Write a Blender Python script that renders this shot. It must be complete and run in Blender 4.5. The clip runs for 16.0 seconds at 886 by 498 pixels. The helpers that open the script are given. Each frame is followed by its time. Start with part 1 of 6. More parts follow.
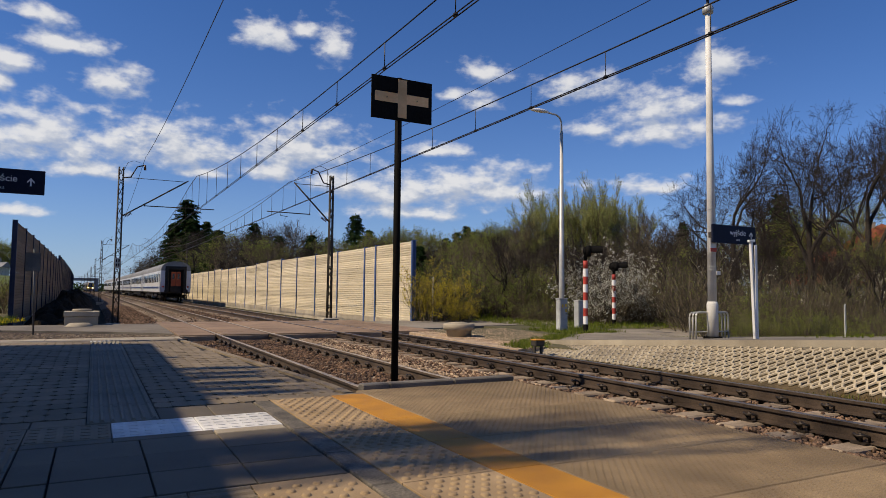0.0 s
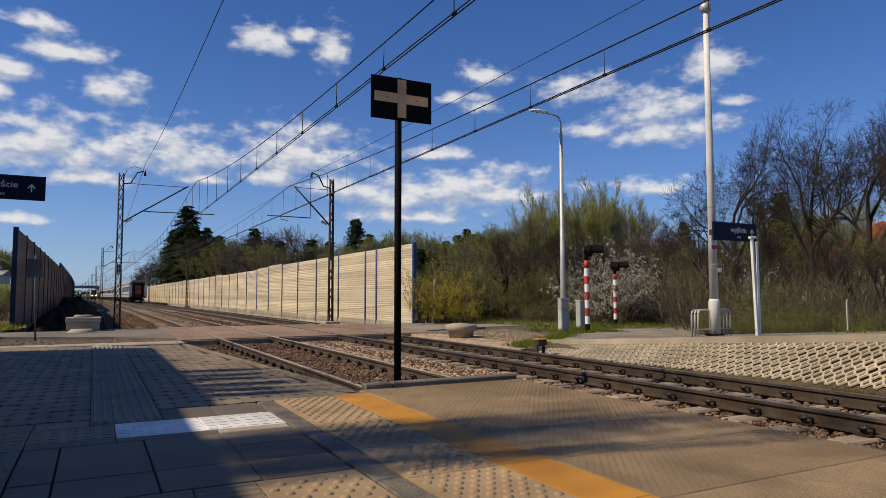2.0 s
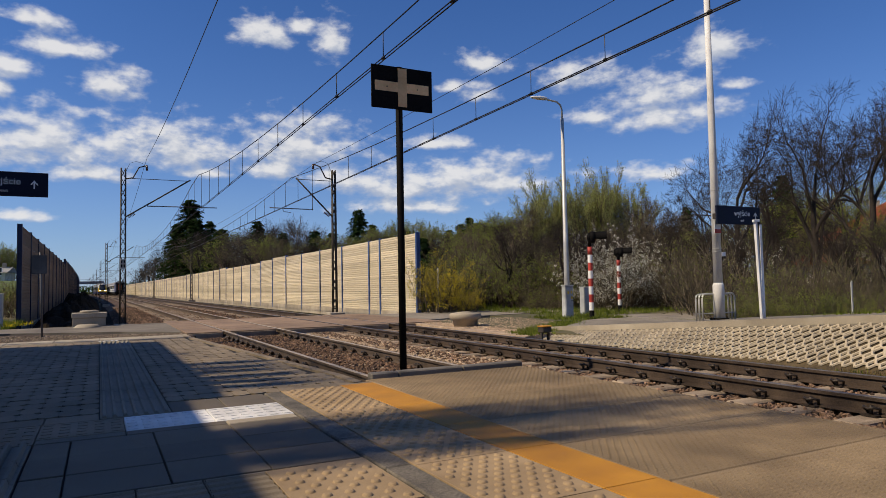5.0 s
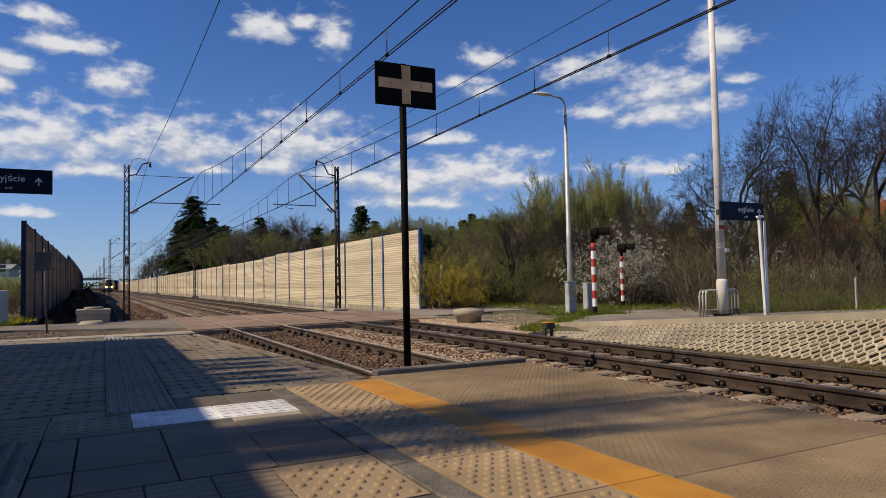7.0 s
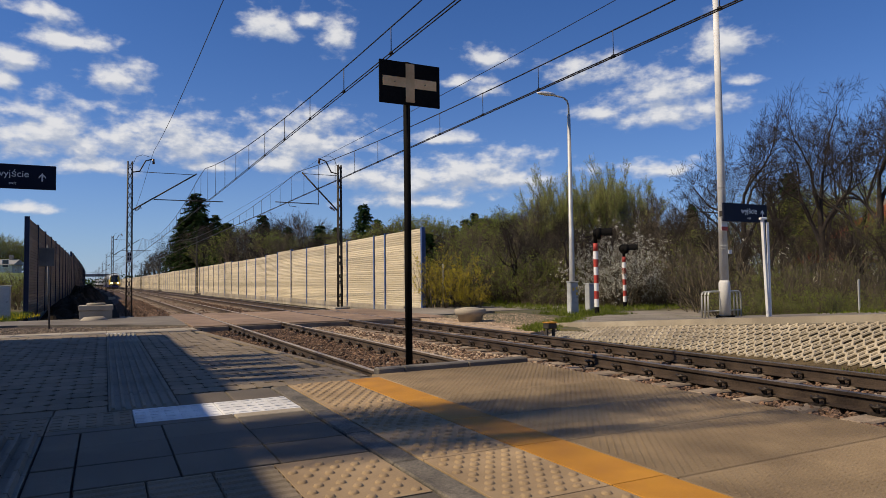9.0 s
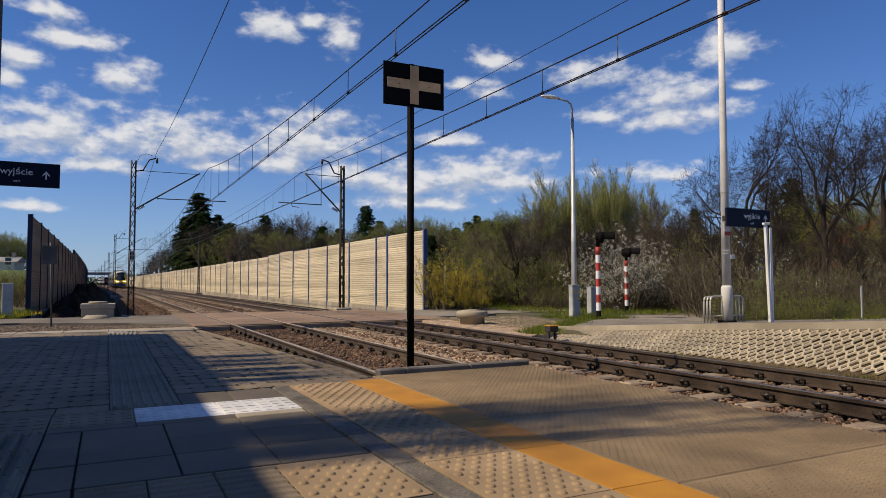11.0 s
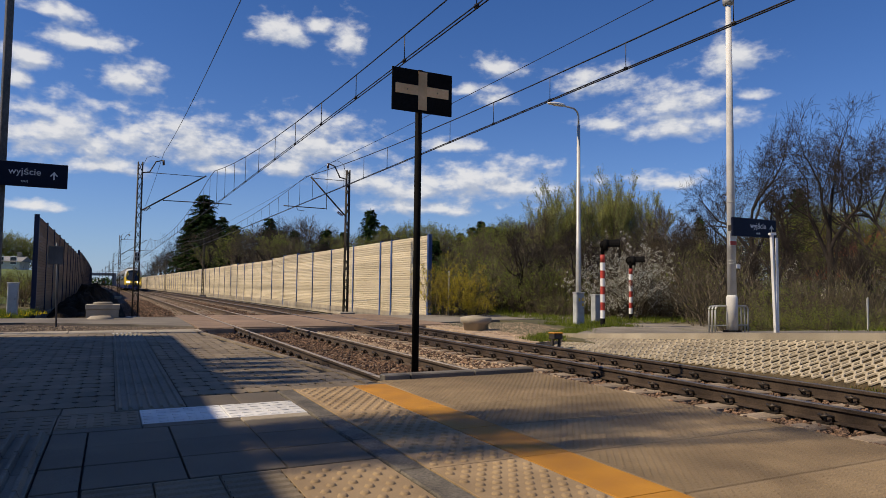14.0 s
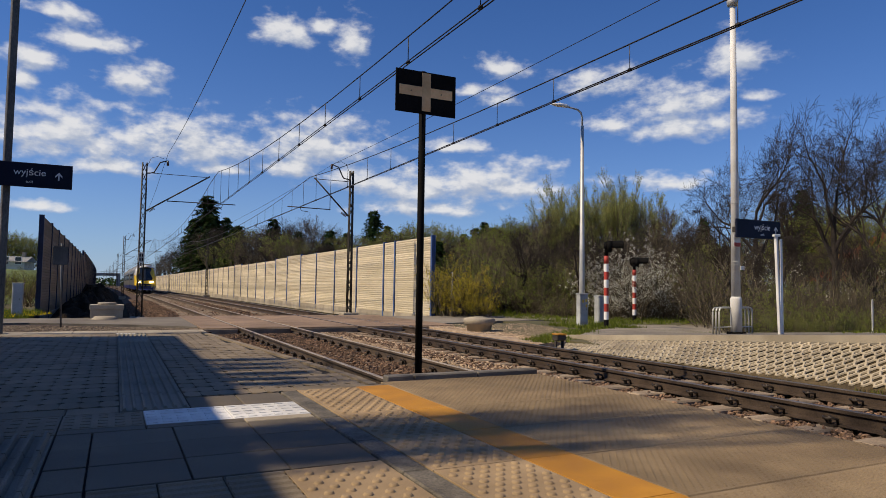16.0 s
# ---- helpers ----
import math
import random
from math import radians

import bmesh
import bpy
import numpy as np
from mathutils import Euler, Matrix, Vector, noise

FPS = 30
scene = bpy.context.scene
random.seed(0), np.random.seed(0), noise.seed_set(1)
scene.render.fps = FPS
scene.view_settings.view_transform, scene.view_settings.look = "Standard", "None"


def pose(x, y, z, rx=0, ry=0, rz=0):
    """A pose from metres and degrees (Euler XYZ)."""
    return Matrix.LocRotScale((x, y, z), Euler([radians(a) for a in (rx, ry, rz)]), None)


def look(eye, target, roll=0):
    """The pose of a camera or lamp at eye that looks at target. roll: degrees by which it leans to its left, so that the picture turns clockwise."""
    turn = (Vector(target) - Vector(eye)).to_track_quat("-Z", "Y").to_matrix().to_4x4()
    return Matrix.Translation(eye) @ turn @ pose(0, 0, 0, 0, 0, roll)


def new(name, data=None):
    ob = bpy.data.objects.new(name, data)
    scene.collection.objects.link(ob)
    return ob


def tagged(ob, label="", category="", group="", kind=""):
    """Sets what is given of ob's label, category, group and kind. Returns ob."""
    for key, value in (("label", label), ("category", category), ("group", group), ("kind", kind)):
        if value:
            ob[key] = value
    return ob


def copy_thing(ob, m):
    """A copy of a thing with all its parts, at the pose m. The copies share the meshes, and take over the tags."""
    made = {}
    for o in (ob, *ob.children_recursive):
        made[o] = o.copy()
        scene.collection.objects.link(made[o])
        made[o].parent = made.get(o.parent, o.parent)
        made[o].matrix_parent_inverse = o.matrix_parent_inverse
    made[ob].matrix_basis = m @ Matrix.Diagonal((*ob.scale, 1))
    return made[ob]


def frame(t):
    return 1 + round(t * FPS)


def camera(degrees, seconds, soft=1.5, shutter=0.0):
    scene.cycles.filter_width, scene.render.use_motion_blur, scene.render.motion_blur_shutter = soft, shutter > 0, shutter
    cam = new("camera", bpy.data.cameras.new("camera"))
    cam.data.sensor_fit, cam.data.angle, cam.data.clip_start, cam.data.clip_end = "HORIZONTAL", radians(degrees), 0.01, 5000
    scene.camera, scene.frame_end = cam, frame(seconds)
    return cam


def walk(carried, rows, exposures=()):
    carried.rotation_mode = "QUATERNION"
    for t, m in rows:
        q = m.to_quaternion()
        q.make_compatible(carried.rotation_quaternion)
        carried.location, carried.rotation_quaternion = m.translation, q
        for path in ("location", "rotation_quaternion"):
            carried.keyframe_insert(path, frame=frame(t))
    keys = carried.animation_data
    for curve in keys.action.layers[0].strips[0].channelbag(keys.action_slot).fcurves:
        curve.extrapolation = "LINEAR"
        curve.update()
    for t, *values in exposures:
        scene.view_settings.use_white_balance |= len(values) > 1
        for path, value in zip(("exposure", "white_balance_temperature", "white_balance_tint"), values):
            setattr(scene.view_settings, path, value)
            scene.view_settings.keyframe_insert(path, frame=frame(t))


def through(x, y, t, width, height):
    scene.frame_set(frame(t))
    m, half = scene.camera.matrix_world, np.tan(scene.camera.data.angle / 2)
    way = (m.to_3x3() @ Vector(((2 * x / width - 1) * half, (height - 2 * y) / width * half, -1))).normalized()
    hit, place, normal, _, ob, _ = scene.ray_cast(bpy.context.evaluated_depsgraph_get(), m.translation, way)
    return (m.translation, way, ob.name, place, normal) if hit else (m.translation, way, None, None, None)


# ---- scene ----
cam = camera(67.3, 16.0, 0.6)
PATH = [
    (0, (-0.157, -1.039, 1.251), (0.768, 0.729, 1.38), 0.6),
    (0.5, (-0.159, -1.039, 1.252), (0.765, 0.73, 1.385), 0.6),
    (1, (-0.17, -1.032, 1.241), (0.754, 0.737, 1.385), 0.5),
    (1.5, (-0.165, -1.037, 1.197), (0.758, 0.731, 1.339), 0.2),
    (2, (-0.168, -1.032, 1.191), (0.756, 0.737, 1.33), -0.1),
    (2.5, (-0.162, -1.032, 1.186), (0.761, 0.737, 1.32), -0.2),
    (3, (-0.165, -1.034, 1.177), (0.758, 0.736, 1.305), -0.4),
    (3.5, (-0.176, -1.033, 1.181), (0.746, 0.737, 1.304), -0.6),
    (4, (-0.171, -1.031, 1.178), (0.75, 0.74, 1.296), -0.9),
    (6.5, (-0.194, -1.039, 1.193), (0.719, 0.738, 1.288), -1.2),
    (7, (-0.2, -1.036, 1.195), (0.71, 0.743, 1.29), -1.2),
    (7.5, (-0.206, -1.04, 1.194), (0.702, 0.739, 1.289), -1.2),
    (8, (-0.21, -1.04, 1.194), (0.698, 0.74, 1.288), -1.0),
    (8.5, (-0.204, -1.033, 1.185), (0.701, 0.748, 1.279), -0.9),
    (9, (-0.206, -1.031, 1.188), (0.698, 0.75, 1.281), -0.7),
    (11.5, (-0.214, -1.027, 1.189), (0.682, 0.758, 1.289), 0.0),
    (12, (-0.215, -1.033, 1.202), (0.678, 0.753, 1.303), 0.1),
    (12.5, (-0.219, -1.03, 1.2), (0.673, 0.757, 1.306), 0.2),
    (13, (-0.229, -1.031, 1.194), (0.662, 0.756, 1.305), 0.3),
    (13.5, (-0.23, -1.033, 1.198), (0.66, 0.755, 1.31), 0.6),
    (14, (-0.247, -1.02, 1.196), (0.642, 0.769, 1.311), 0.7),
    (14.5, (-0.248, -1.023, 1.194), (0.638, 0.766, 1.309), 0.8),
    (15, (-0.248, -1.025, 1.195), (0.636, 0.765, 1.31), 0.8),
    (15.5, (-0.249, -1.021, 1.203), (0.633, 0.77, 1.318), 0.8),
    (16, (-0.249, -1.022, 1.203), (0.63, 0.77, 1.32), 0.8),
]
walk(cam, [(t, look(eye, target, roll)) for t, eye, target, roll in PATH])

# ---- world, sun ----
SUN_AZ = radians(278.0)      # clockwise from +Y
SUN_EL = radians(46.0)


def build_world():
    """Spring sky with fair-weather cumulus; the clouds are set by azimuth and elevation."""
    world = bpy.data.worlds.new("sky")
    scene.world = world
    world.use_nodes = True
    nt = world.node_tree
    nt.nodes.clear()
    N, L = nt.nodes.new, nt.links.new

    def math_node(op, a, b=None, c=None):
        n = N("ShaderNodeMath")
        n.operation = op
        for i, v in enumerate((a, b, c)):
            if v is None:
                continue
            if isinstance(v, (int, float)):
                n.inputs[i].default_value = v
            else:
                L(v, n.inputs[i])
        return n.outputs[0]

    def vec_node(op, a, b=None):
        n = N("ShaderNodeVectorMath")
        n.operation = op
        for i, v in enumerate((a, b)):
            if v is None:
                continue
            if isinstance(v, tuple):
                n.inputs[i].default_value = v
            else:
                L(v, n.inputs[i])
        return n
    out = N("ShaderNodeOutputWorld")
    sky = N("ShaderNodeTexSky")
    sky.sky_type = "NISHITA"
    sky.sun_disc = False
    sky.sun_elevation, sky.sun_rotation = SUN_EL, SUN_AZ
    sky.altitude, sky.air_density, sky.dust_density, sky.ozone_density = 300, 1.0, 0.3, 2.2
    coord = N("ShaderNodeTexCoord").outputs["Generated"]
    sep = N("ShaderNodeSeparateXYZ")
    L(vec_node("NORMALIZE", coord).outputs[0], sep.inputs[0])
    az = math_node("MULTIPLY", math_node("ARCTAN2", sep.outputs[0], sep.outputs[1]), 57.2958)
    el = math_node("MULTIPLY", math_node("ARCSINE", sep.outputs[2]), 57.2958)
    comb = N("ShaderNodeCombineXYZ")
    L(az, comb.inputs[0])
    L(el, comb.inputs[1])
    flat = comb.outputs[0]

    def noise_node(vec, scale, detail, stretch, rough=0.55):
        n = N("ShaderNodeTexNoise")
        n.inputs["Scale"].default_value = scale
        n.inputs["Detail"].default_value = detail
        n.inputs["Roughness"].default_value = rough
        L(vec_node("MULTIPLY", vec, stretch).outputs[0], n.inputs["Vector"])
        return n.outputs[0]
    # azimuth, elevation, half width, half height in degrees
    clouds = [(12.2, 20.7, 2.4, 1.3), (15.5, 21.4, 1.3, .9), (18.0, 20.7, 1.5, 1.8), (31.1, 18.7, 2.1, 1.1), (30.7, 16.4, 1.5, .9),
              (28.4, 16.8, 1.0, .6), (39.2, 17.3, 3.1, 1.3), (45.5, 15.4, 4.0, 1.5), (46.3, 13.4, 4.9, 1.3), (40.2, 13.9, 2.0, .8)]
    clouds += [(50.0, 18.2, 2.6, 1.6), (51.5, 15.2, 1.4, .5), (.8, 16.0, 2.3, 1.5), (-4.8, 19.8, 1.9, .7), (-2.7, 18.1, 3.1, .9),
               (-6.1, 16.2, 1.8, 1.0), (-6.6, 14.7, 1.0, .8), (-3.8, 11.5, 5.6, 2.3), (4.5, 11.7, 5.6, 2.3), (-1.0, 9.1, 3.3, .8)]
    clouds += [(15.0, 12.2, 5.4, 2.4), (12.7, 10.1, 3.2, 1.1), (20.3, 9.2, 4.6, 1.3), (30.3, 9.2, 6.9, 2.1), (25.0, 8.7, 4.8, 1.5),
               (24.2, 6.9, 5.2, .8), (45.3, 8.9, 2.7, .9), (27.5, 12.2, 3.0, .7), (-5.4, 5.7, 2.0, .5), (7.8, 9.6, 2.5, .6)]

    def density(spot):
        """Cloud thickness at a place (azimuth, elevation): flat bases, billowing tops, ragged edges."""
        best = -9.0
        for a, e, rx, ry in clouds:
            off = vec_node("SUBTRACT", spot, (a, e - .3 * ry, 0)).outputs[0]
            up = vec_node("MULTIPLY", off, (.77 / rx, .68 / ry, 0)).outputs[0]
            down = vec_node("MULTIPLY", off, (.77 / rx, -1.25 / ry, 0)).outputs[0]
            d = vec_node("LENGTH", vec_node("MAXIMUM", vec_node("ABSOLUTE", vec_node("MULTIPLY", up, (1, 0, 0)).outputs[0]).outputs[0],
                                            vec_node("MAXIMUM", up, down).outputs[0]).outputs[0]).outputs["Value"]
            best = math_node("SMOOTH_MAX", math_node("SUBTRACT", 1.0, d), best, 0.22)
        # scattered clouds all round the sky, added out of view to fill shade neutrally
        wide = math_node("MULTIPLY_ADD", noise_node(spot, 0.07, 3.0, (0.6, 1.5, 1.0)), 5.0, -2.82)
        away = math_node("MULTIPLY", math_node("SUBTRACT", math_node("ABSOLUTE", math_node("SUBTRACT", az, 27.0)), 42.0), 0.1)
        best = math_node("MAXIMUM", best, math_node("MINIMUM", wide, away))
        puff = noise_node(spot, 0.55, 3.0, (0.75, 1.25, 1.0), 0.5)
        fine = noise_node(spot, 1.5, 6.0, (0.7, 1.2, 1.0), 0.62)
        dens = math_node("ADD", best, math_node("MULTIPLY_ADD", puff, 2.0, -1.06))
        return math_node("ADD", dens, math_node("MULTIPLY_ADD", fine, 0.8, -0.37))
    dens = density(flat)
    cover = N("ShaderNodeMapRange")
    cover.interpolation_type = "SMOOTHSTEP"
    cover.inputs["From Min"].default_value, cover.inputs["From Max"].default_value = -0.1, 0.85
    L(dens, cover.inputs["Value"])
    shade = N("ShaderNodeMix")
    shade.data_type = "RGBA"
    shade.inputs["A"].default_value = (5.0, 5.5, 6.6, 1)
    shade.inputs["B"].default_value = (8.8, 8.7, 8.7, 1)
    sh = N("ShaderNodeMapRange")
    sh.interpolation_type = "SMOOTHSTEP"
    sh.inputs["From Min"].default_value, sh.inputs["From Max"].default_value = -0.35, 0.55
    # sunlit where the cloud thins upwards, grey at its base
    above = density(vec_node("ADD", flat, (-.35, .75, 0)).outputs[0])
    L(math_node("SUBTRACT", dens, above), sh.inputs["Value"])
    L(sh.outputs[0], shade.inputs["Factor"])
    mix = N("ShaderNodeMix")
    mix.data_type = "RGBA"
    L(math_node("MULTIPLY", cover.outputs[0], 0.92), mix.inputs["Factor"])
    tint = N("ShaderNodeMix")
    tint.data_type, tint.blend_type = "RGBA", "MULTIPLY"
    tint.inputs["Factor"].default_value = 1.0
    tint.inputs["B"].default_value = SKY_TINT
    L(sky.outputs[0], tint.inputs["A"])
    haze = N("ShaderNodeMix")
    haze.data_type = "RGBA"
    haze.inputs["B"].default_value = (5.4, 6.2, 7.9, 1)
    L(math_node("MULTIPLY", math_node("POWER", 2.718, math_node("MULTIPLY", math_node("MAXIMUM", el, 0.0), -0.16)), 0.6), haze.inputs["Factor"])
    L(tint.outputs["Result"], haze.inputs["A"])
    L(haze.outputs["Result"], mix.inputs["A"])
    L(shade.outputs["Result"], mix.inputs["B"])
    bg = N("ShaderNodeBackground")
    bg.inputs["Strength"].default_value = 0.09
    L(mix.outputs["Result"], bg.inputs["Color"])
    L(bg.outputs[0], out.inputs["Surface"])


SKY_TINT = (0.37, 0.66, 1.12, 1)
build_world()
sun = new("sun", bpy.data.lights.new("sun", "SUN"))
sun.data.energy, sun.data.angle, sun.data.color = 5.0, radians(0.53), (1.0, 0.82, 0.58)
SUN_DIR = Vector((math.sin(SUN_AZ) * math.cos(SUN_EL), math.cos(SUN_AZ) * math.cos(SUN_EL), math.sin(SUN_EL)))
sun.matrix_world = look(SUN_DIR * 60, (0, 0, 0))
scene.view_settings.exposure = 0.0

# ---- materials ----


def mat(name, dark, light, scale=3.0, rough=0.8, metal=0.0, bump=0.15, fine=40.0, spread=0.12, island=False, spec=0.4, local=False, stretch=(1, 1, 1), stain=0.25):
    """A surface with two colours mixed by coarse and fine noise, dirt, and relief at real size."""
    m = bpy.data.materials.new(name)
    m.use_nodes = True
    nt = m.node_tree
    N, L = nt.nodes.new, nt.links.new
    bsdf = nt.nodes["Principled BSDF"]
    bsdf.inputs["Roughness"].default_value = rough
    bsdf.inputs["Metallic"].default_value = metal
    bsdf.inputs["Specular IOR Level"].default_value = spec
    if local:
        base = N("ShaderNodeTexCoord").outputs["Object"]
    else:
        base = N("ShaderNodeNewGeometry").outputs["Position"]
    mp = N("ShaderNodeMapping")
    mp.inputs["Scale"].default_value = stretch
    L(base, mp.inputs["Vector"])
    n1, n2 = N("ShaderNodeTexNoise"), N("ShaderNodeTexNoise")
    for n, s, d in ((n1, scale, 4.0), (n2, fine, 3.0)):
        n.inputs["Scale"].default_value, n.inputs["Detail"].default_value = s, d
        L(mp.outputs[0], n.inputs["Vector"])
    ramp = N("ShaderNodeMapRange")
    ramp.inputs["From Min"].default_value, ramp.inputs["From Max"].default_value = 0.38, 0.62
    add = N("ShaderNodeMath")
    add.operation = "MULTIPLY_ADD"
    add.inputs[1].default_value, add.inputs[2].default_value = 0.45, 0.0
    L(n2.outputs[0], add.inputs[0])
    add2 = N("ShaderNodeMath")
    add2.operation = "MULTIPLY_ADD"
    add2.inputs[1].default_value = 0.55
    L(n1.outputs[0], add2.inputs[0])
    L(add.outputs[0], add2.inputs[2])
    L(add2.outputs[0], ramp.inputs["Value"])
    mix = N("ShaderNodeMix")
    mix.data_type = "RGBA"
    mix.inputs["A"].default_value, mix.inputs["B"].default_value = (*dark, 1), (*light, 1)
    L(ramp.outputs[0], mix.inputs["Factor"])
    # each piece differs a little
    hsv = N("ShaderNodeHueSaturation")
    rnd = N("ShaderNodeNewGeometry").outputs["Random Per Island"] if island else N("ShaderNodeObjectInfo").outputs["Random"]
    val = N("ShaderNodeMapRange")
    val.inputs["To Min"].default_value, val.inputs["To Max"].default_value = 1 - spread, 1 + spread
    L(rnd, val.inputs["Value"])
    L(val.outputs[0], hsv.inputs["Value"])
    L(mix.outputs["Result"], hsv.inputs["Color"])
    # stains
    n3 = N("ShaderNodeTexNoise")
    n3.inputs["Scale"].default_value, n3.inputs["Detail"].default_value = scale * 0.35, 6.0
    L(mp.outputs[0], n3.inputs["Vector"])
    st = N("ShaderNodeMapRange")
    st.inputs["From Min"].default_value, st.inputs["From Max"].default_value = 0.35, 0.6
    st.inputs["To Min"].default_value = 1 - stain
    L(n3.outputs[0], st.inputs["Value"])
    dirt = N("ShaderNodeMix")
    dirt.data_type, dirt.blend_type = "RGBA", "MULTIPLY"
    dirt.inputs["Factor"].default_value = 1.0
    L(hsv.outputs[0], dirt.inputs["A"])
    L(st.outputs[0], dirt.inputs["B"])
    L(dirt.outputs["Result"], bsdf.inputs["Base Color"])
    rr = N("ShaderNodeMapRange")
    rr.inputs["To Min"].default_value, rr.inputs["To Max"].default_value = max(0.02, rough - 0.12), min(1, rough + 0.12)
    L(n1.outputs[0], rr.inputs["Value"])
    L(rr.outputs[0], bsdf.inputs["Roughness"])
    if bump:
        b = N("ShaderNodeBump")
        b.inputs["Strength"].default_value, b.inputs["Distance"].default_value = bump, 0.01
        L(n2.outputs[0], b.inputs["Height"])
        L(b.outputs[0], bsdf.inputs["Normal"])
    return m


def glow(name, colour, strength):
    m = bpy.data.materials.new(name)
    m.use_nodes = True
    b = m.node_tree.nodes["Principled BSDF"]
    b.inputs["Base Color"].default_value = (*colour, 1)
    b.inputs["Emission Color"].default_value, b.inputs["Emission Strength"].default_value = (*colour, 1), strength
    return m


def leafy(name, dark, light, through=0.35):
    """Leaves: two greens, some light passing through."""
    m = bpy.data.materials.new(name)
    m.use_nodes = True
    nt = m.node_tree
    N, L = nt.nodes.new, nt.links.new
    nt.nodes.clear()
    mix = N("ShaderNodeMix")
    mix.data_type = "RGBA"
    mix.inputs["A"].default_value, mix.inputs["B"].default_value = (*dark, 1), (*light, 1)
    L(N("ShaderNodeNewGeometry").outputs["Random Per Island"], mix.inputs["Factor"])
    d, t, ms, o = N("ShaderNodeBsdfDiffuse"), N("ShaderNodeBsdfTranslucent"), N("ShaderNodeMixShader"), N("ShaderNodeOutputMaterial")
    L(mix.outputs["Result"], d.inputs[0])
    L(mix.outputs["Result"], t.inputs[0])
    ms.inputs[0].default_value = through
    L(d.outputs[0], ms.inputs[1])
    L(t.outputs[0], ms.inputs[2])
    L(ms.outputs[0], o.inputs[0])
    return m


PAVER = mat("concrete_paver", (.16, .128, .087), (.25, .202, .143), 1.2, .85, bump=.25, fine=90)
SLAB = mat("dark_slab", (.09, .075, .054), (.155, .128, .094), 1.5, .75, bump=.15, fine=120)
TACTILE = mat("tactile_concrete", (.235, .165, .09), (.365, .265, .155), 2.0, .8, bump=.25, fine=110)
WHITE_SLAB = mat("white_tactile", (.6, .6, .6), (.78, .78, .77), 3.0, .7, bump=.15, fine=80)
YELLOW = mat("yellow_paint", (.35, .155, .012), (.49, .235, .022), 2.5, .65, bump=.25, fine=120, stain=.3)
TREAD = mat("tread_panel", (.205, .145, .08), (.38, .28, .16), 1.5, .8, bump=.9, fine=110, stain=.35)
MASTIC = mat("rough_mastic", (.08, .072, .06), (.20, .175, .14), 6.0, .85, bump=.9, fine=45)
CONCRETE = mat("pale_concrete", (.28, .24, .18), (.43, .38, .295), 1.5, .85, bump=.25, fine=60)
KERB = mat("kerb_concrete", (.10, .09, .076), (.175, .16, .138), 2.5, .8, bump=.3, fine=60)
JOINT = mat("joint_dirt", (.012, .011, .009), (.035, .03, .025), 6.0, .95, bump=.3)
BALLAST_BED = mat("ballast_bed", (.03, .018, .012), (.10, .06, .038), 14.0, .95, bump=1.0, fine=60)
STONE = mat("ballast_stone", (.06, .034, .022), (.26, .165, .105), 5.0, .9, bump=.3, fine=60, island=True, spread=.55)
STONE_OLD = mat("old_ballast_stone", (.04, .022, .014), (.21, .13, .082), 5.0, .9, bump=.3, fine=60, island=True, spread=.6)
RAIL_SIDE = mat("rusty_rail", (.042, .029, .021), (.115, .082, .06), 3.0, .65, .35, bump=.2, fine=60, stain=.35)
RAIL_HEAD = mat("rail_head", (.16, .14, .125), (.30, .27, .24), 4.0, .42, .75, bump=.08)
OLD_RAIL = mat("rusty_old_rail", (.042, .029, .021), (.11, .08, .058), 3.0, .75, .1, bump=.25, fine=60, stain=.3)
OLD_HEAD = mat("dull_rail_head", (.25, .21, .17), (.40, .35, .29), 4.0, .55, .15, bump=.1)
SLEEPER = mat("concrete_sleeper", (.19, .145, .10), (.36, .285, .205), 3.0, .85, bump=.3, fine=50)
CLIP = mat("spring_clip", (.03, .025, .02), (.075, .06, .05), 20.0, .5, .6, bump=.2)
RUBBER = mat("crossing_panel", (.205, .14, .092), (.30, .21, .14), 2.0, .8, bump=.3, fine=80)
ASPHALT = mat("grey_asphalt", (.17, .15, .12), (.27, .24, .195), 1.0, .9, bump=.4, fine=70)
ASPHALT_WORN = mat("worn_asphalt", (.115, .10, .08), (.19, .168, .138), 1.0, .9, bump=.4, fine=70)
GRAVEL = mat("gravel", (.28, .20, .13), (.52, .40, .28), 8.0, .95, bump=.9, fine=40)
# bank soil taken near black to carry the west barrier's shade
SHADED_BANK_SOIL = mat("shade_dark_bank_soil", (.010, .008, .005), (.030, .023, .015), 3.0, 1.0, bump=.9, fine=20, spec=.05)
MEADOW = mat("spring_meadow", (.05, .08, .014), (.12, .16, .035), .5, .95, bump=.6, fine=8)
SOIL = mat("grassy_soil", (.06, .065, .028), (.15, .13, .065), .6, .95, bump=.6, fine=9)
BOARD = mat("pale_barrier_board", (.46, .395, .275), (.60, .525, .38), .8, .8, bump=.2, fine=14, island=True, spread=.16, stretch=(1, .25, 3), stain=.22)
# darker brown copy of the boards, with the west side's shade in its colour
BOARD_SHADED = mat("shaded_barrier_board", (.15, .10, .062), (.24, .165, .105), .8, .8, bump=.2, fine=14, island=True, spread=.15, stretch=(1, .25, 3))
BLUE_STEEL = mat("blue_post", (.04, .08, .21), (.065, .125, .32), 4.0, .5, .1, bump=.05)
# blue post steel darkened for the shaded barrier
BLUE_STEEL_SHADED = mat("shaded_blue_post", (.008, .014, .045), (.016, .026, .075), 4.0, .5, .1, bump=.05)
SIGN_BACK = mat("sign_back", (.07, .075, .08), (.12, .125, .13), 4.0, .55, .2, bump=.08)
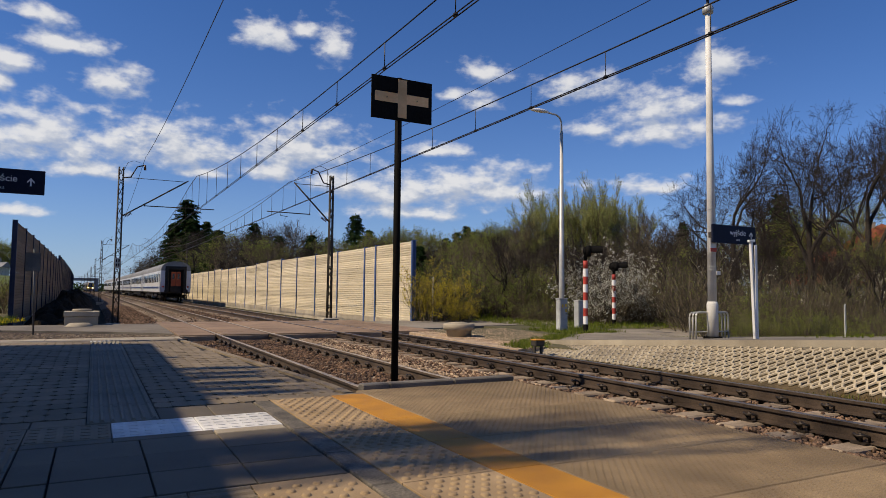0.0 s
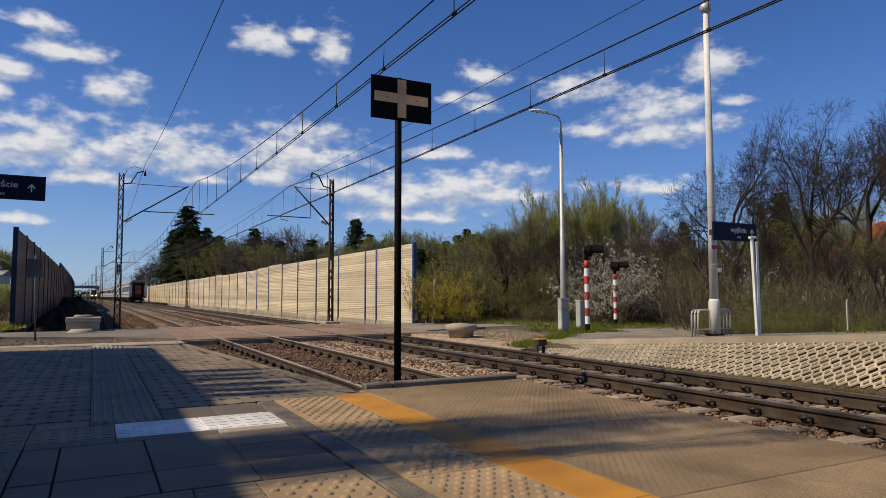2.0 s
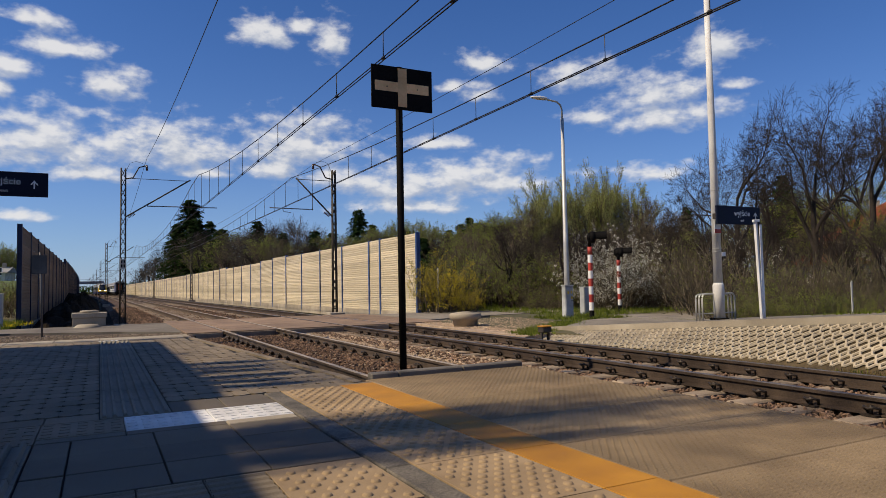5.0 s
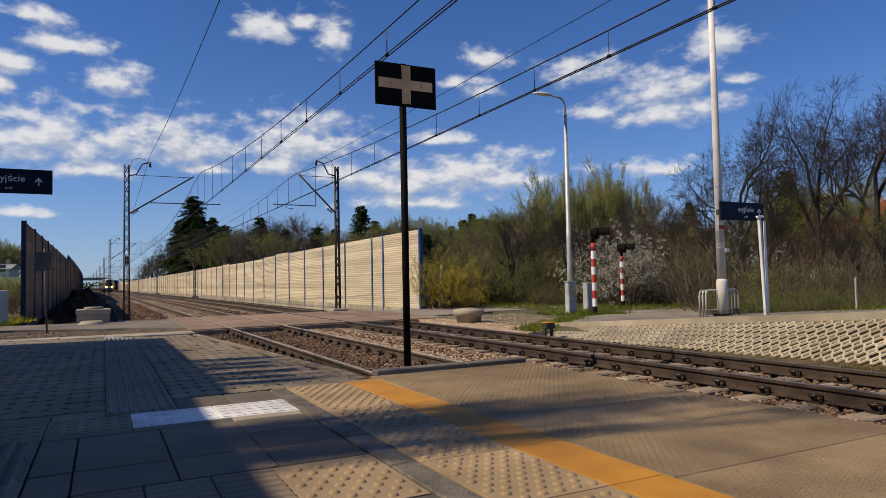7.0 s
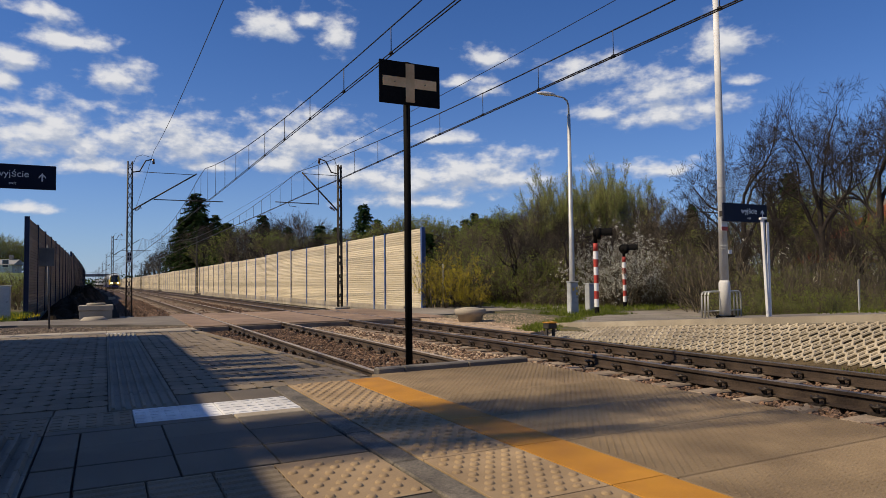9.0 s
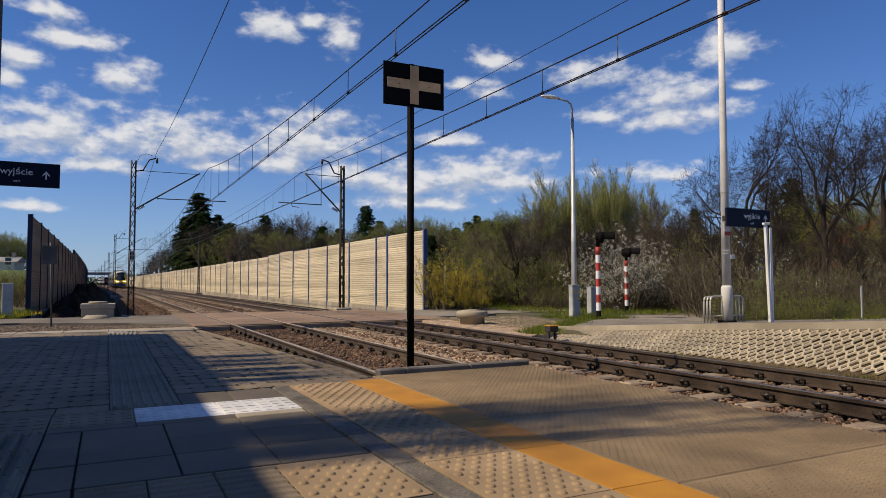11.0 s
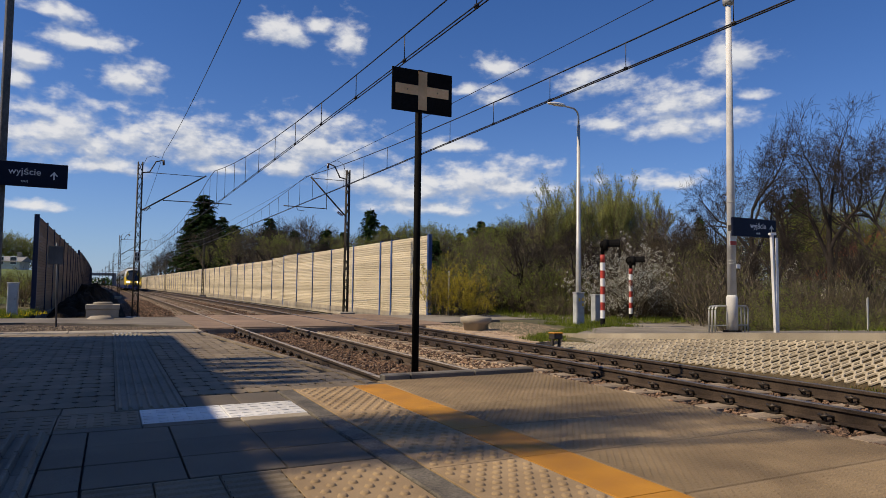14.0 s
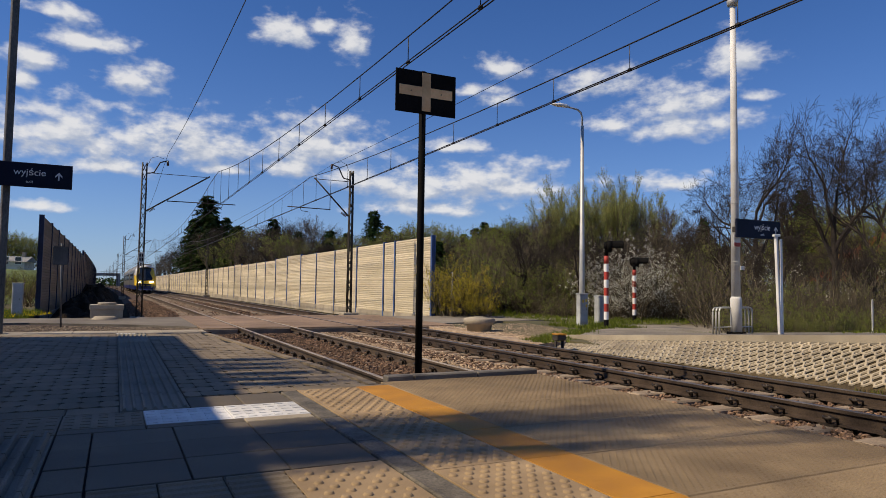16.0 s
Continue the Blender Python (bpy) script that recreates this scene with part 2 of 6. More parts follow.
GALV = mat("galvanised_steel", (.40, .40, .38), (.56, .56, .53), 3.0, .5, .4, bump=.08)
MAST = mat("dark_mast_steel", (.035, .03, .024), (.07, .06, .048), 3.0, .7, .2, bump=.1)
BLACK = mat("black_paint", (.007, .007, .007), (.014, .0135, .013), 5.0, .75, bump=.08, spec=.03)
CREAM = mat("cream_paint", (.84, .50, .22), (.92, .60, .29), 6.0, .6, bump=.08)
WHITE = mat("white_paint", (.66, .66, .65), (.82, .82, .81), 3.0, .45, bump=.05, stain=.15)
RED = mat("red_paint", (.34, .035, .025), (.46, .06, .04), 4.0, .5, bump=.05)
NAVY = mat("navy_sign", (.004, .007, .022), (.008, .013, .036), 3.0, .6, bump=.02, spec=.2)
LETTER = mat("white_lettering", (.7, .7, .7), (.8, .8, .8), 3.0, .5, bump=0)
GREY_PAINT = mat("grey_cabinet", (.36, .38, .39), (.48, .5, .5), 3.0, .5, bump=.05)
WIRE = mat("dark_wire", (.02, .018, .016), (.05, .045, .04), 9.0, .5, .5, bump=0)
BARK = mat("bark", (.07, .052, .036), (.17, .13, .09), 4.0, .9, bump=.6, fine=25, local=True)
BARK_DARK = mat("dark_bark", (.016, .012, .009), (.05, .037, .027), 4.0, .9, bump=.6, fine=25, local=True)
TWIG = mat("brown_twig", (.03, .024, .015), (.19, .155, .105), 2.0, .9, bump=0, island=True, spread=.6, local=True)
LEAF_SPRING = leafy("spring_leaf", (.12, .155, .025), (.33, .38, .08))
LEAF_FRESH = leafy("fresh_leaf", (.19, .215, .06), (.44, .46, .16))
LEAF_LARCH = leafy("larch_needle", (.06, .085, .03), (.13, .17, .06), .2)
LEAF_WILLOW = leafy("willow_leaf", (.32, .26, .025), (.56, .46, .06))
LEAF_CONIFER = leafy("conifer_needle", (.02, .04, .014), (.05, .085, .028), .1)
BLOSSOM = leafy("white_blossom", (.48, .48, .40), (.80, .79, .70), .25)
GRASS = leafy("grass_blade", (.08, .115, .016), (.20, .235, .045))
FLOWER = leafy("yellow_flower", (.5, .38, .02), (.7, .55, .03))
DRY_GRASS = leafy("dry_grass_blade", (.12, .085, .035), (.30, .22, .10))

# ---- mesh helpers ----


def part(name, bm, material, parent=None, label=""):
    """Links a bmesh as one mesh object under a thing or a part."""
    me = bpy.data.meshes.new(name)
    bm.to_mesh(me)
    bm.free()
    for m in (material if isinstance(material, (list, tuple)) else (material,)):
        me.materials.append(m)
    ob = new(name, me)
    if parent:
        ob.parent = parent
    return tagged(ob, label)


def raw(name, verts, faces, material, parent=None, label="", idx=None, smooth=False):
    me = bpy.data.meshes.new(name)
    me.from_pydata(verts, [], faces)
    for m in (material if isinstance(material, (list, tuple)) else (material,)):
        me.materials.append(m)
    if idx is not None:
        me.polygons.foreach_set("material_index", idx)
    if smooth:
        me.polygons.foreach_set("use_smooth", [True] * len(me.polygons))
    me.update()
    ob = new(name, me)
    if parent:
        ob.parent = parent
    return tagged(ob, label)


def share(name, mesh, m, parent):
    ob = new(name, mesh)
    ob.parent = parent
    ob.matrix_basis = m
    return ob


def thing(name, place, label, category, group="", kind="", turn=0.0):
    ob = new(name)
    ob.matrix_basis = pose(*place, 0, 0, turn)
    ob.empty_display_size = 0.2
    return tagged(ob, label, category, group, kind)


def box(bm, lo, hi, bevel=0.0, mi=0):
    vs = [bm.verts.new((x, y, z)) for x in (lo[0], hi[0]) for y in (lo[1], hi[1]) for z in (lo[2], hi[2])]
    fs = [bm.faces.new([vs[i] for i in q]) for q in ((0, 1, 3, 2), (4, 6, 7, 5), (0, 4, 5, 1), (2, 3, 7, 6), (0, 2, 6, 4), (1, 5, 7, 3))]
    for f in fs:
        f.material_index = mi
    if bevel:
        es = list({e for f in fs for e in f.edges})
        bmesh.ops.bevel(bm, geom=es, offset=bevel, segments=1, affect="EDGES")
    return bm


def tube(bm, pts, radii, n=8, mi=0, caps=True):
    """A round tube through points, with a radius for each."""
    pts = [Vector(p) for p in pts]
    if isinstance(radii, (int, float)):
        radii = [radii] * len(pts)
    rings = []
    for i, p in enumerate(pts):
        d = (pts[min(i + 1, len(pts) - 1)] - pts[max(i - 1, 0)]).normalized()
        u = d.cross(Vector((0, 0, 1)) if abs(d.z) < 0.95 else Vector((1, 0, 0))).normalized()
        v = d.cross(u)
        rings.append([bm.verts.new(p + (u * math.cos(a) + v * math.sin(a)) * radii[i]) for a in (2 * math.pi * k / n for k in range(n))])
    for a, b in zip(rings, rings[1:]):
        for k in range(n):
            f = bm.faces.new((a[k], a[(k + 1) % n], b[(k + 1) % n], b[k]))
            f.smooth, f.material_index = True, mi
    if caps:
        for r in (rings[0][::-1], rings[-1]):
            bm.faces.new(r).material_index = mi
    bmesh.ops.recalc_face_normals(bm, faces=bm.faces[:])
    return bm


def spin(bm, profile, n=20, mi=0):
    """A turned body from (radius, z) pairs."""
    rings = [[bm.verts.new((r * math.cos(2 * math.pi * k / n), r * math.sin(2 * math.pi * k / n), z)) for k in range(n)] for r, z in profile]
    for a, b in zip(rings, rings[1:]):
        for k in range(n):
            f = bm.faces.new((a[k], a[(k + 1) % n], b[(k + 1) % n], b[k]))
            f.smooth, f.material_index = True, mi
    bm.faces.new(rings[0][::-1])
    bm.faces.new(rings[-1])
    return bm


def NB():
    return bmesh.new()


def prism(bm, outline, z0, z1, mi=0):
    """An upright block over a plan outline (counter-clockwise)."""
    lo = [bm.verts.new((x, y, z0)) for x, y in outline]
    hi = [bm.verts.new((x, y, z1)) for x, y in outline]
    n = len(outline)
    fs = [bm.faces.new(hi), bm.faces.new(lo[::-1])] + [bm.faces.new((lo[i], lo[(i + 1) % n], hi[(i + 1) % n], hi[i])) for i in range(n)]
    for f in fs:
        f.material_index = mi
    return bm


def text_mesh(body, size, material, parent, m, name="lettering"):
    cu = bpy.data.curves.new(name, "FONT")
    cu.body, cu.size, cu.extrude = body, size, 0.002
    cu.align_x, cu.align_y = "CENTER", "CENTER"
    tmp = bpy.data.objects.new(name, cu)
    me = bpy.data.meshes.new_from_object(tmp)
    bpy.data.objects.remove(tmp)
    me.materials.clear()
    me.materials.append(material)
    ob = new(name, me)
    ob.parent = parent
    ob.matrix_basis = m
    return ob


def bend(y):
    """The line swings slowly to the west far along."""
    return -5.8e-5 * max(0.0, y - 15.0) ** 2


def bend_turn(y):
    return math.degrees(math.atan(1.16e-4 * max(0.0, y - 15.0)))


def stations(y0, y1, near=3.0, far=15.0):
    ys, y = [], y0
    while y < y1:
        ys.append(y)
        y += near if y < 40 else far
    return ys + [y1]


# ---- ground and large structure ----
def build_ground():
    vs, fs = [], []
    xs = [-1500, -300, -60, -20, -6, 20, 60, 300, 1500]
    ys = [-1500, -200, -40, 0, 40, 120, 400, 1000, 3000]
    for x in xs:
        for y in ys:
            vs.append((x, y, -0.55))
    n = len(ys)
    for i in range(len(xs) - 1):
        for j in range(n - 1):
            fs.append((i * n + j, (i + 1) * n + j, (i + 1) * n + j + 1, i * n + j + 1))
    g = raw("ground", vs, fs, SOIL)
    tagged(g, "grassy brown soil reaching to the horizon", "ground", kind="structure")
    # raised soil east of the line, up to the tree belt
    bm = NB()
    prism(bm, [(9.6, 11.0), (40, 4.0), (40, 200), (12.9, 200), (12.9, 19.5), (9.6, 19.5)], -0.5, -0.02)
    tagged(part("verge", bm, SOIL), "grassy soil verge beside the line", "ground", kind="structure")
    bm = NB()
    prism(bm, [(-40, 18.6), (-3.2, 18.6), (-3.2, 200), (-40, 200)], -0.5, -0.06)
    tagged(part("verge", bm, SOIL), "grassy verge behind the west barrier", "ground", kind="structure")
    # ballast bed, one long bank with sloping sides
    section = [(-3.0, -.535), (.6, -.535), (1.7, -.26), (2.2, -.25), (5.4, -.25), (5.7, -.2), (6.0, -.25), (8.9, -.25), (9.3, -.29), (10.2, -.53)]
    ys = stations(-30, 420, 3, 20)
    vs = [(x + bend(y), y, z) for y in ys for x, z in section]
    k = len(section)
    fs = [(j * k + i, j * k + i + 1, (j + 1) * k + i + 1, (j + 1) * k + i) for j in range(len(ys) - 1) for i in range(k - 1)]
    # the westmost strip gets the near-black tone in place of the barrier's shade
    tagged(raw("ballast_bed", vs, fs, (BALLAST_BED, SHADED_BANK_SOIL), None, "", [1 if i < 1 else 0 for j in range(len(ys) - 1) for i in range(k - 1)]), "brown ballast bed under the tracks", "ballast", kind="structure")
    # lumpy earth bank between the west barrier and the line; its shade is put into the colour
    vs, fs = [], []
    nx, ny = 41, 240
    for j in range(ny):
        y = 26.5 + j * .4
        for i in range(nx):
            u = i / (nx - 1)
            ridge = math.sin(math.pi * min(1.0, u * 1.25) ** .8) if u < .8 else 0.0
            grown = min(1.0, .25 + (y - 26.5) / 16) if y > 27 else 0.0
            z = -.55 + ridge * grown * (1.15 + .8 * noise.noise(Vector((u * 2.2, y * .22, 0))) + .55 * noise.noise(Vector((u * 7, y * .9, 3))) + .2 * noise.noise(Vector((u * 19, y * 2.7, 5))))
            vs.append((-2.85 + u * 3.6 + bend(y), y, max(z, -.545)))
    for j in range(ny - 1):
        for i in range(nx - 1):
            fs.append((j * nx + i, j * nx + i + 1, (j + 1) * nx + i + 1, (j + 1) * nx + i))
    tagged(raw("earth_bank", vs, fs, SHADED_BANK_SOIL), "lumpy earth bank beside the line, soil darkened for shade", "ground", kind="structure")
    # meadow bank west of the barrier
    vs = [(x, y, z + .3 * math.sin(x * .7)) for y, z in ((40, -.3), (60, .8), (90, 2.6), (118, 3.3), (140, 3.2), (300, 3.0)) for x in (-60, -40, -28, -18, -11, -7, -3.6 - y * .004)]
    vs = [(x + (bend(y) if x > -5 else 0), y, z if x < -5 else min(z, .2)) for x, y, z in vs]
    fs = [(j * 7 + i, j * 7 + i + 1, (j + 1) * 7 + i + 1, (j + 1) * 7 + i) for j in range(5) for i in range(6)]
    tagged(raw("meadow_bank", vs, fs, MEADOW, None, "", None, True), "green grassy bank behind the west barrier", "ground", kind="structure")
    # gravel beside the crossing
    bm = NB()
    prism(bm, [(8.4, 11.6), (10.6, 12.6), (13.5, 15.0), (13.2, 19.3), (8.9, 19.2), (8.4, 14)], -0.5, -0.03)
    tagged(part("gravel_patch", bm, GRAVEL), "pale gravel beside the track", "gravel", kind="structure")
    bm = NB()
    prism(bm, [(-40, 18.2), (2.1, 17.7), (1.95, 19.3), (-2.5, 22.1), (-40, 22.4)], -0.5, -0.05)
    tagged(part("gravel_strip", bm, BALLAST_BED), "gravel strip at the platform's end", "gravel", kind="structure")
    # paths that lead to the crossing
    bm = NB()
    prism(bm, [(-40, 22.6), (-2.5, 22.2), (.4, 20.6), (1.9, 19.2), (1.95, 25.3), (-2.8, 25.0), (-40, 25.6)], -0.5, 0.0)
    tagged(part("pavement", bm, ASPHALT_WORN), "grey asphalt path to the level crossing", "path", kind="structure")
    bm = NB()
    prism(bm, [(10.35, 12.9), (14.0, 10.5), (19.5, 15.8), (16.2, 17.2), (12.6, 14.9)], -0.5, 0.006)
    tagged(part("pavement", bm, ASPHALT), "grey asphalt path from the ramp", "path", kind="structure")
    bm = NB()
    prism(bm, [(9.86, 19.5), (13, 20.6), (40, 23), (40, 26), (12, 24.9), (9.86, 25.1)], -0.5, 0.003)
    tagged(part("pavement", bm, ASPHALT), "grey asphalt path beyond the crossing", "path", kind="structure")


RAILS = (3.0, 4.505, 6.60, 8.03)
PLATFORM_END = 16.9


def build_track(name, xa, xb, y0, label):
    track = thing(name, ((xa + xb) / 2, 0, 0), label, "railway track", "tracks", "structure")
    cx = (xa + xb) / 2
    # flat-bottomed rail section: x, z
    sec = [(-.075, -.172), (.075, -.172), (.075, -.16), (.012, -.14), (.009, -.05), (.036, -.04), (.036, -.006), (.028, 0),
           (-.028, 0), (-.036, -.006), (-.036, -.04), (-.009, -.05), (-.012, -.14), (-.075, -.16)]
    n = len(sec)
    ys = stations(y0, 420, 4, 12)
    for x in (xa, xb):
        vs = [(x - cx + sx + bend(y), y, sz) for y in ys for sx, sz in sec]
        fs, idx = [], []
        for j in range(len(ys) - 1):
            for i in range(n):
                fs.append((j * n + i, j * n + (i + 1) % n, (j + 1) * n + (i + 1) % n, (j + 1) * n + i))
                idx.append(1 if i in (6, 7, 8) else 0)
        fs.append(tuple(range(n))[::-1])
        idx.append(0)
        raw("rail", vs, fs, (OLD_RAIL, OLD_HEAD) if y0 > 0 else (RAIL_SIDE, RAIL_HEAD), track, "worn rusty steel rail", idx)
    # sleepers
    bm = NB()
    box(bm, (-1.25, -.13, -.36), (1.25, .13, -.178), .02)
    first = part("sleeper", bm, SLEEPER, track)
    first.location = (0, y0 + .35, 0)
    bm = NB()
    # spring clip: a bent rod either side of the foot, with its bolt
    for s in (-1, 1):
        pts = [(s * .05, -.055, -.155), (s * .085, -.075, -.10), (s * .13, -.05, -.085), (s * .15, 0, -.10), (s * .13, .05, -.085), (s * .085, .075, -.10), (s * .05, .055, -.155)]
        tube(bm, pts, .015, 5)
        tube(bm, [(s * .1, 0, -.18), (s * .1, 0, -.07)], .02, 6)
        box(bm, (s * .1 - .05, -.075, -.178), (s * .1 + .05, .075, -.158))
    clip = part("rail_clip", bm, CLIP, track, "dark spring clip with its bolt")
    clip.location = (xa - cx, y0 + .35, 0)
    share("rail_clip", clip.data, pose(xb - cx, y0 + .35, 0), track)
    vs, fs = [], []
    joints = [y0 + .35 + .62 * i for i in range(1, 640)]
    for i, y in enumerate(joints):
        if y > 400:
            break
        if y < 75:
            o = share("sleeper", first.data, pose(bend(y), y + random.uniform(-.015, .015), random.uniform(-.004, .004), 0, 0, random.uniform(-.5, .5)), track)
            if y < 17.6:
                for x in (xa, xb):
                    share("rail_clip", clip.data, pose(x - cx, y, 0), track)
        else:
            b = len(vs)
            X = bend(y)
            vs += [(X + sx, y + sy, sz) for sx in (-1.25, 1.25) for sy in (-.13, .13) for sz in (-.3, -.178)]
            fs += [tuple(b + q for q in f) for f in ((1, 5, 7, 3), (0, 4, 5, 1), (2, 3, 7, 6), (0, 1, 3, 2), (4, 6, 7, 5))]
    raw("distant_sleepers", vs, fs, SLEEPER, track)["kind"] = "stuff"
    return track


build_ground()
build_track("railway_track", RAILS[0], RAILS[1], 7.2, "rusty railway track ending at the platform kerb")
build_track("railway_track", RAILS[2], RAILS[3], -8.0, "railway track with brown steel rails on concrete sleepers")


def build_crossing():
    cross = thing("level_crossing", (0, 0, 0), "brown rubber-panel level crossing over both tracks", "level crossing", kind="structure")
    lanes = [(1.95, 2.92), (3.10, 4.40), (4.60, 6.45), (6.65, 7.93), (8.13, 9.84)]
    for x0, x1 in lanes:
        y = 18.45
        while y < 25.0:
            bm = NB()
            box(bm, (x0 + .006, y + .006, -.17), (x1 - .006, y + 1.294, random.uniform(.0, .006)), .012)
            part("panel", bm, RUBBER, cross)
            y += 1.3
    # dark steel edge beams under the panels
    for x0, x1 in lanes:
        bm = NB()
        box(bm, (x0 + .03, 18.40, -.3), (x1 - .03, 18.445, -.03), .01)
        part("edge_beam", bm, SLEEPER, cross, "brown weathered edge beam")
    return cross


build_crossing()


def barrier(name, x, y_edges, base, tops, board, label, group, face, steel):
    """Noise barrier: posts with ribbed panels between them."""
    thing_ = thing(name, (0, 0, 0), label, "noise barrier", group, "structure")
    bm = NB()
    # H-section post, one metre tall, stretched per post
    for lo, hi in (((-.09, -.07, 0), (-.075, .07, 1)), ((.075, -.07, 0), (.09, .07, 1)), ((-.075, -.012, 0), (.075, .012, 1))):
        box(bm, lo, hi)
    post = None
    panels = {}
    for i, y in enumerate(y_edges):
        h = max(tops[max(0, i - 1)], tops[min(i, len(tops) - 1)]) + .05 - base
        if post is None:
            post = part("post", bm, steel, thing_, "dark blue steel post")
            post.matrix_basis = Matrix.LocRotScale((x + bend(y), y, base), None, (1, 1, h))
        else:
            share("post", post.data, Matrix.LocRotScale((x + bend(y), y, base), None, (1, 1, h)), thing_)
    for i in range(len(y_edges) - 1):
        a, b = y_edges[i], y_edges[i + 1]
        key = (round(b - a, 2), round(tops[i], 2))
        if key not in panels:
            rows = 34
            vs, fs = [], []
            foot = base + .28
            step = (tops[i] - foot) / rows
            w = (b - a) / 2 - .02
            for r in range(rows):
                z0, z1 = foot + r * step, foot + (r + 1) * step - .002
                k = len(vs)
                prof = [(-.03, z0), (-.046, z0 + .012), (-.052, (z0 + z1) / 2), (-.046, z1 - .012), (-.03, z1)]
                for yy in (-w, w):
                    vs += [(face * px, yy, z) for px, z in prof]
                fs += [(k + j, k + j + 1, k + 6 + j, k + 5 + j) for j in range(4)]
                fs += [(k + 4, k, k + 5, k + 9), (k, k + 1, k + 2, k + 3, k + 4), (k + 9, k + 8, k + 7, k + 6, k + 5)]
            panels[key] = (vs, fs, None)
        vs, fs, me = panels[key]
        m = pose(x + bend((a + b) / 2), (a + b) / 2, 0, 0, 0, bend_turn((a + b) / 2))
        if me is None:
            ob = raw("panel", vs, fs, board, thing_)
            ob.matrix_basis = m
            panels[key] = (vs, fs, ob.data)
            bm = NB()
            box(bm, (-.08, -(b - a) / 2 + .03, base - .2), (.08, (b - a) / 2 - .03, base + .28), .01)
            foot_ob = part("plinth", bm, CONCRETE, thing_, "concrete foot panel")
            foot_ob.matrix_basis = m
            panels[(key, "foot")] = foot_ob.data
        else:
            share("panel", me, m, thing_)
            share("plinth", panels[(key, "foot")], m, thing_)
    return thing_


ye = [25.25, 29.5, 31.0]
while ye[-1] < 350:
    ye.append(ye[-1] + 4.23)
tops = []
for i, y in enumerate(ye[:-1]):
    tops.append(3.36 + (0.1 if y < 40 else .18 if y < 48 else .1 if y < 56 else .0 if y < 70 else .04) if i % 7 != 5 else 3.46)
barrier("noise_barrier", 12.16, ye, -.3, tops, BOARD, "pale sunlit ribbed noise barrier with blue posts", "noise barriers", 1, BLUE_STEEL)
ye = [30.5]
while ye[-1] < 380:
    ye.append(ye[-1] + 4.35)
tops = [3.92 if y < 74 else 4.4 for y in ye[:-1]]
# west barrier: shade is put into the board and post colours
barrier("noise_barrier", -3.03, ye, -.45, tops, BOARD_SHADED, "brown ribbed noise barrier in shade, its colours darkened to match", "noise barriers", -1, BLUE_STEEL_SHADED)


# ---- trains ----
COACH_WHITE = mat("coach_white", (.50, .52, .55), (.62, .64, .67), 1.0, .35, bump=.02, local=True, spec=.5)
COACH_BLUE = mat("coach_blue", (.02, .05, .17), (.035, .075, .24), 1.0, .35, bump=.02, local=True)
COACH_ROOF = mat("coach_roof", (.16, .16, .155), (.26, .255, .245), 1.0, .6, bump=.05, local=True)
UNDER = mat("underframe", (.012, .011, .01), (.035, .032, .03), 3.0, .7, .3, bump=.1, local=True)
GLASS_DARK = mat("dark_window_glass", (.012, .015, .018), (.02, .024, .028), 1.0, .08, bump=0, local=True, spec=.6)
END_RED = mat("end_door_red", (.42, .075, .02), (.56, .12, .035), 2.0, .5, bump=.03, local=True)
EMU_YELLOW = mat("railcar_yellow", (.72, .48, .04), (.82, .58, .07), 1.0, .3, bump=.01, local=True)
EMU_BLUE = mat("railcar_blue", (.018, .028, .12), (.03, .045, .17), 1.0, .3, bump=.01, local=True)
EMU_GREY = mat("railcar_grey", (.10, .105, .115), (.16, .165, .175), 1.0, .35, bump=.01, local=True)
HEADLIGHT = glow("headlight", (1.0, .95, .82), 6.0)


def shell(bm, sections, mi_of):
    """Skins a run of closed cross-sections (lists of x, y, z)."""
    rings = [[bm.verts.new(p) for p in s] for s in sections]
    n = len(rings[0])
    for a, b in zip(rings, rings[1:]):
        for k in range(n):
            f = bm.faces.new((a[k], a[(k + 1) % n], b[(k + 1) % n], b[k]))
            f.material_index = mi_of(k)
    bm.faces.new(rings[0][::-1])
    bm.faces.new(rings[-1])
    bmesh.ops.recalc_face_normals(bm, faces=bm.faces[:])


def bogie(parent, y):
    bm = NB()
    for s in (-1, 1):
        box(bm, (s * 1.0 - .08, y - 1.6, .4), (s * 1.0 + .08, y + 1.6, .72), .04)
        for dy in (-1.25, 0, 1.25):
            box(bm, (s * 1.12 - .07, y + dy - .18, .3), (s * 1.12 + .07, y + dy + .18, .62), .03)
    box(bm, (-1.0, y - .3, .45), (1.0, y + .3, .7), .03)
    b = part("bogie", bm, UNDER, parent, "dark steel bogie")
    for dy in (-1.25, 1.25):
        bm = NB()
        for s in (-1, 1):
            tube(bm, [(s * .68, y + dy, .46), (s * .80, y + dy, .46)], .46, 16)
        tube(bm, [(-.7, y + dy, .46), (.7, y + dy, .46)], .08, 8)
        part("wheelset", bm, UNDER, b)


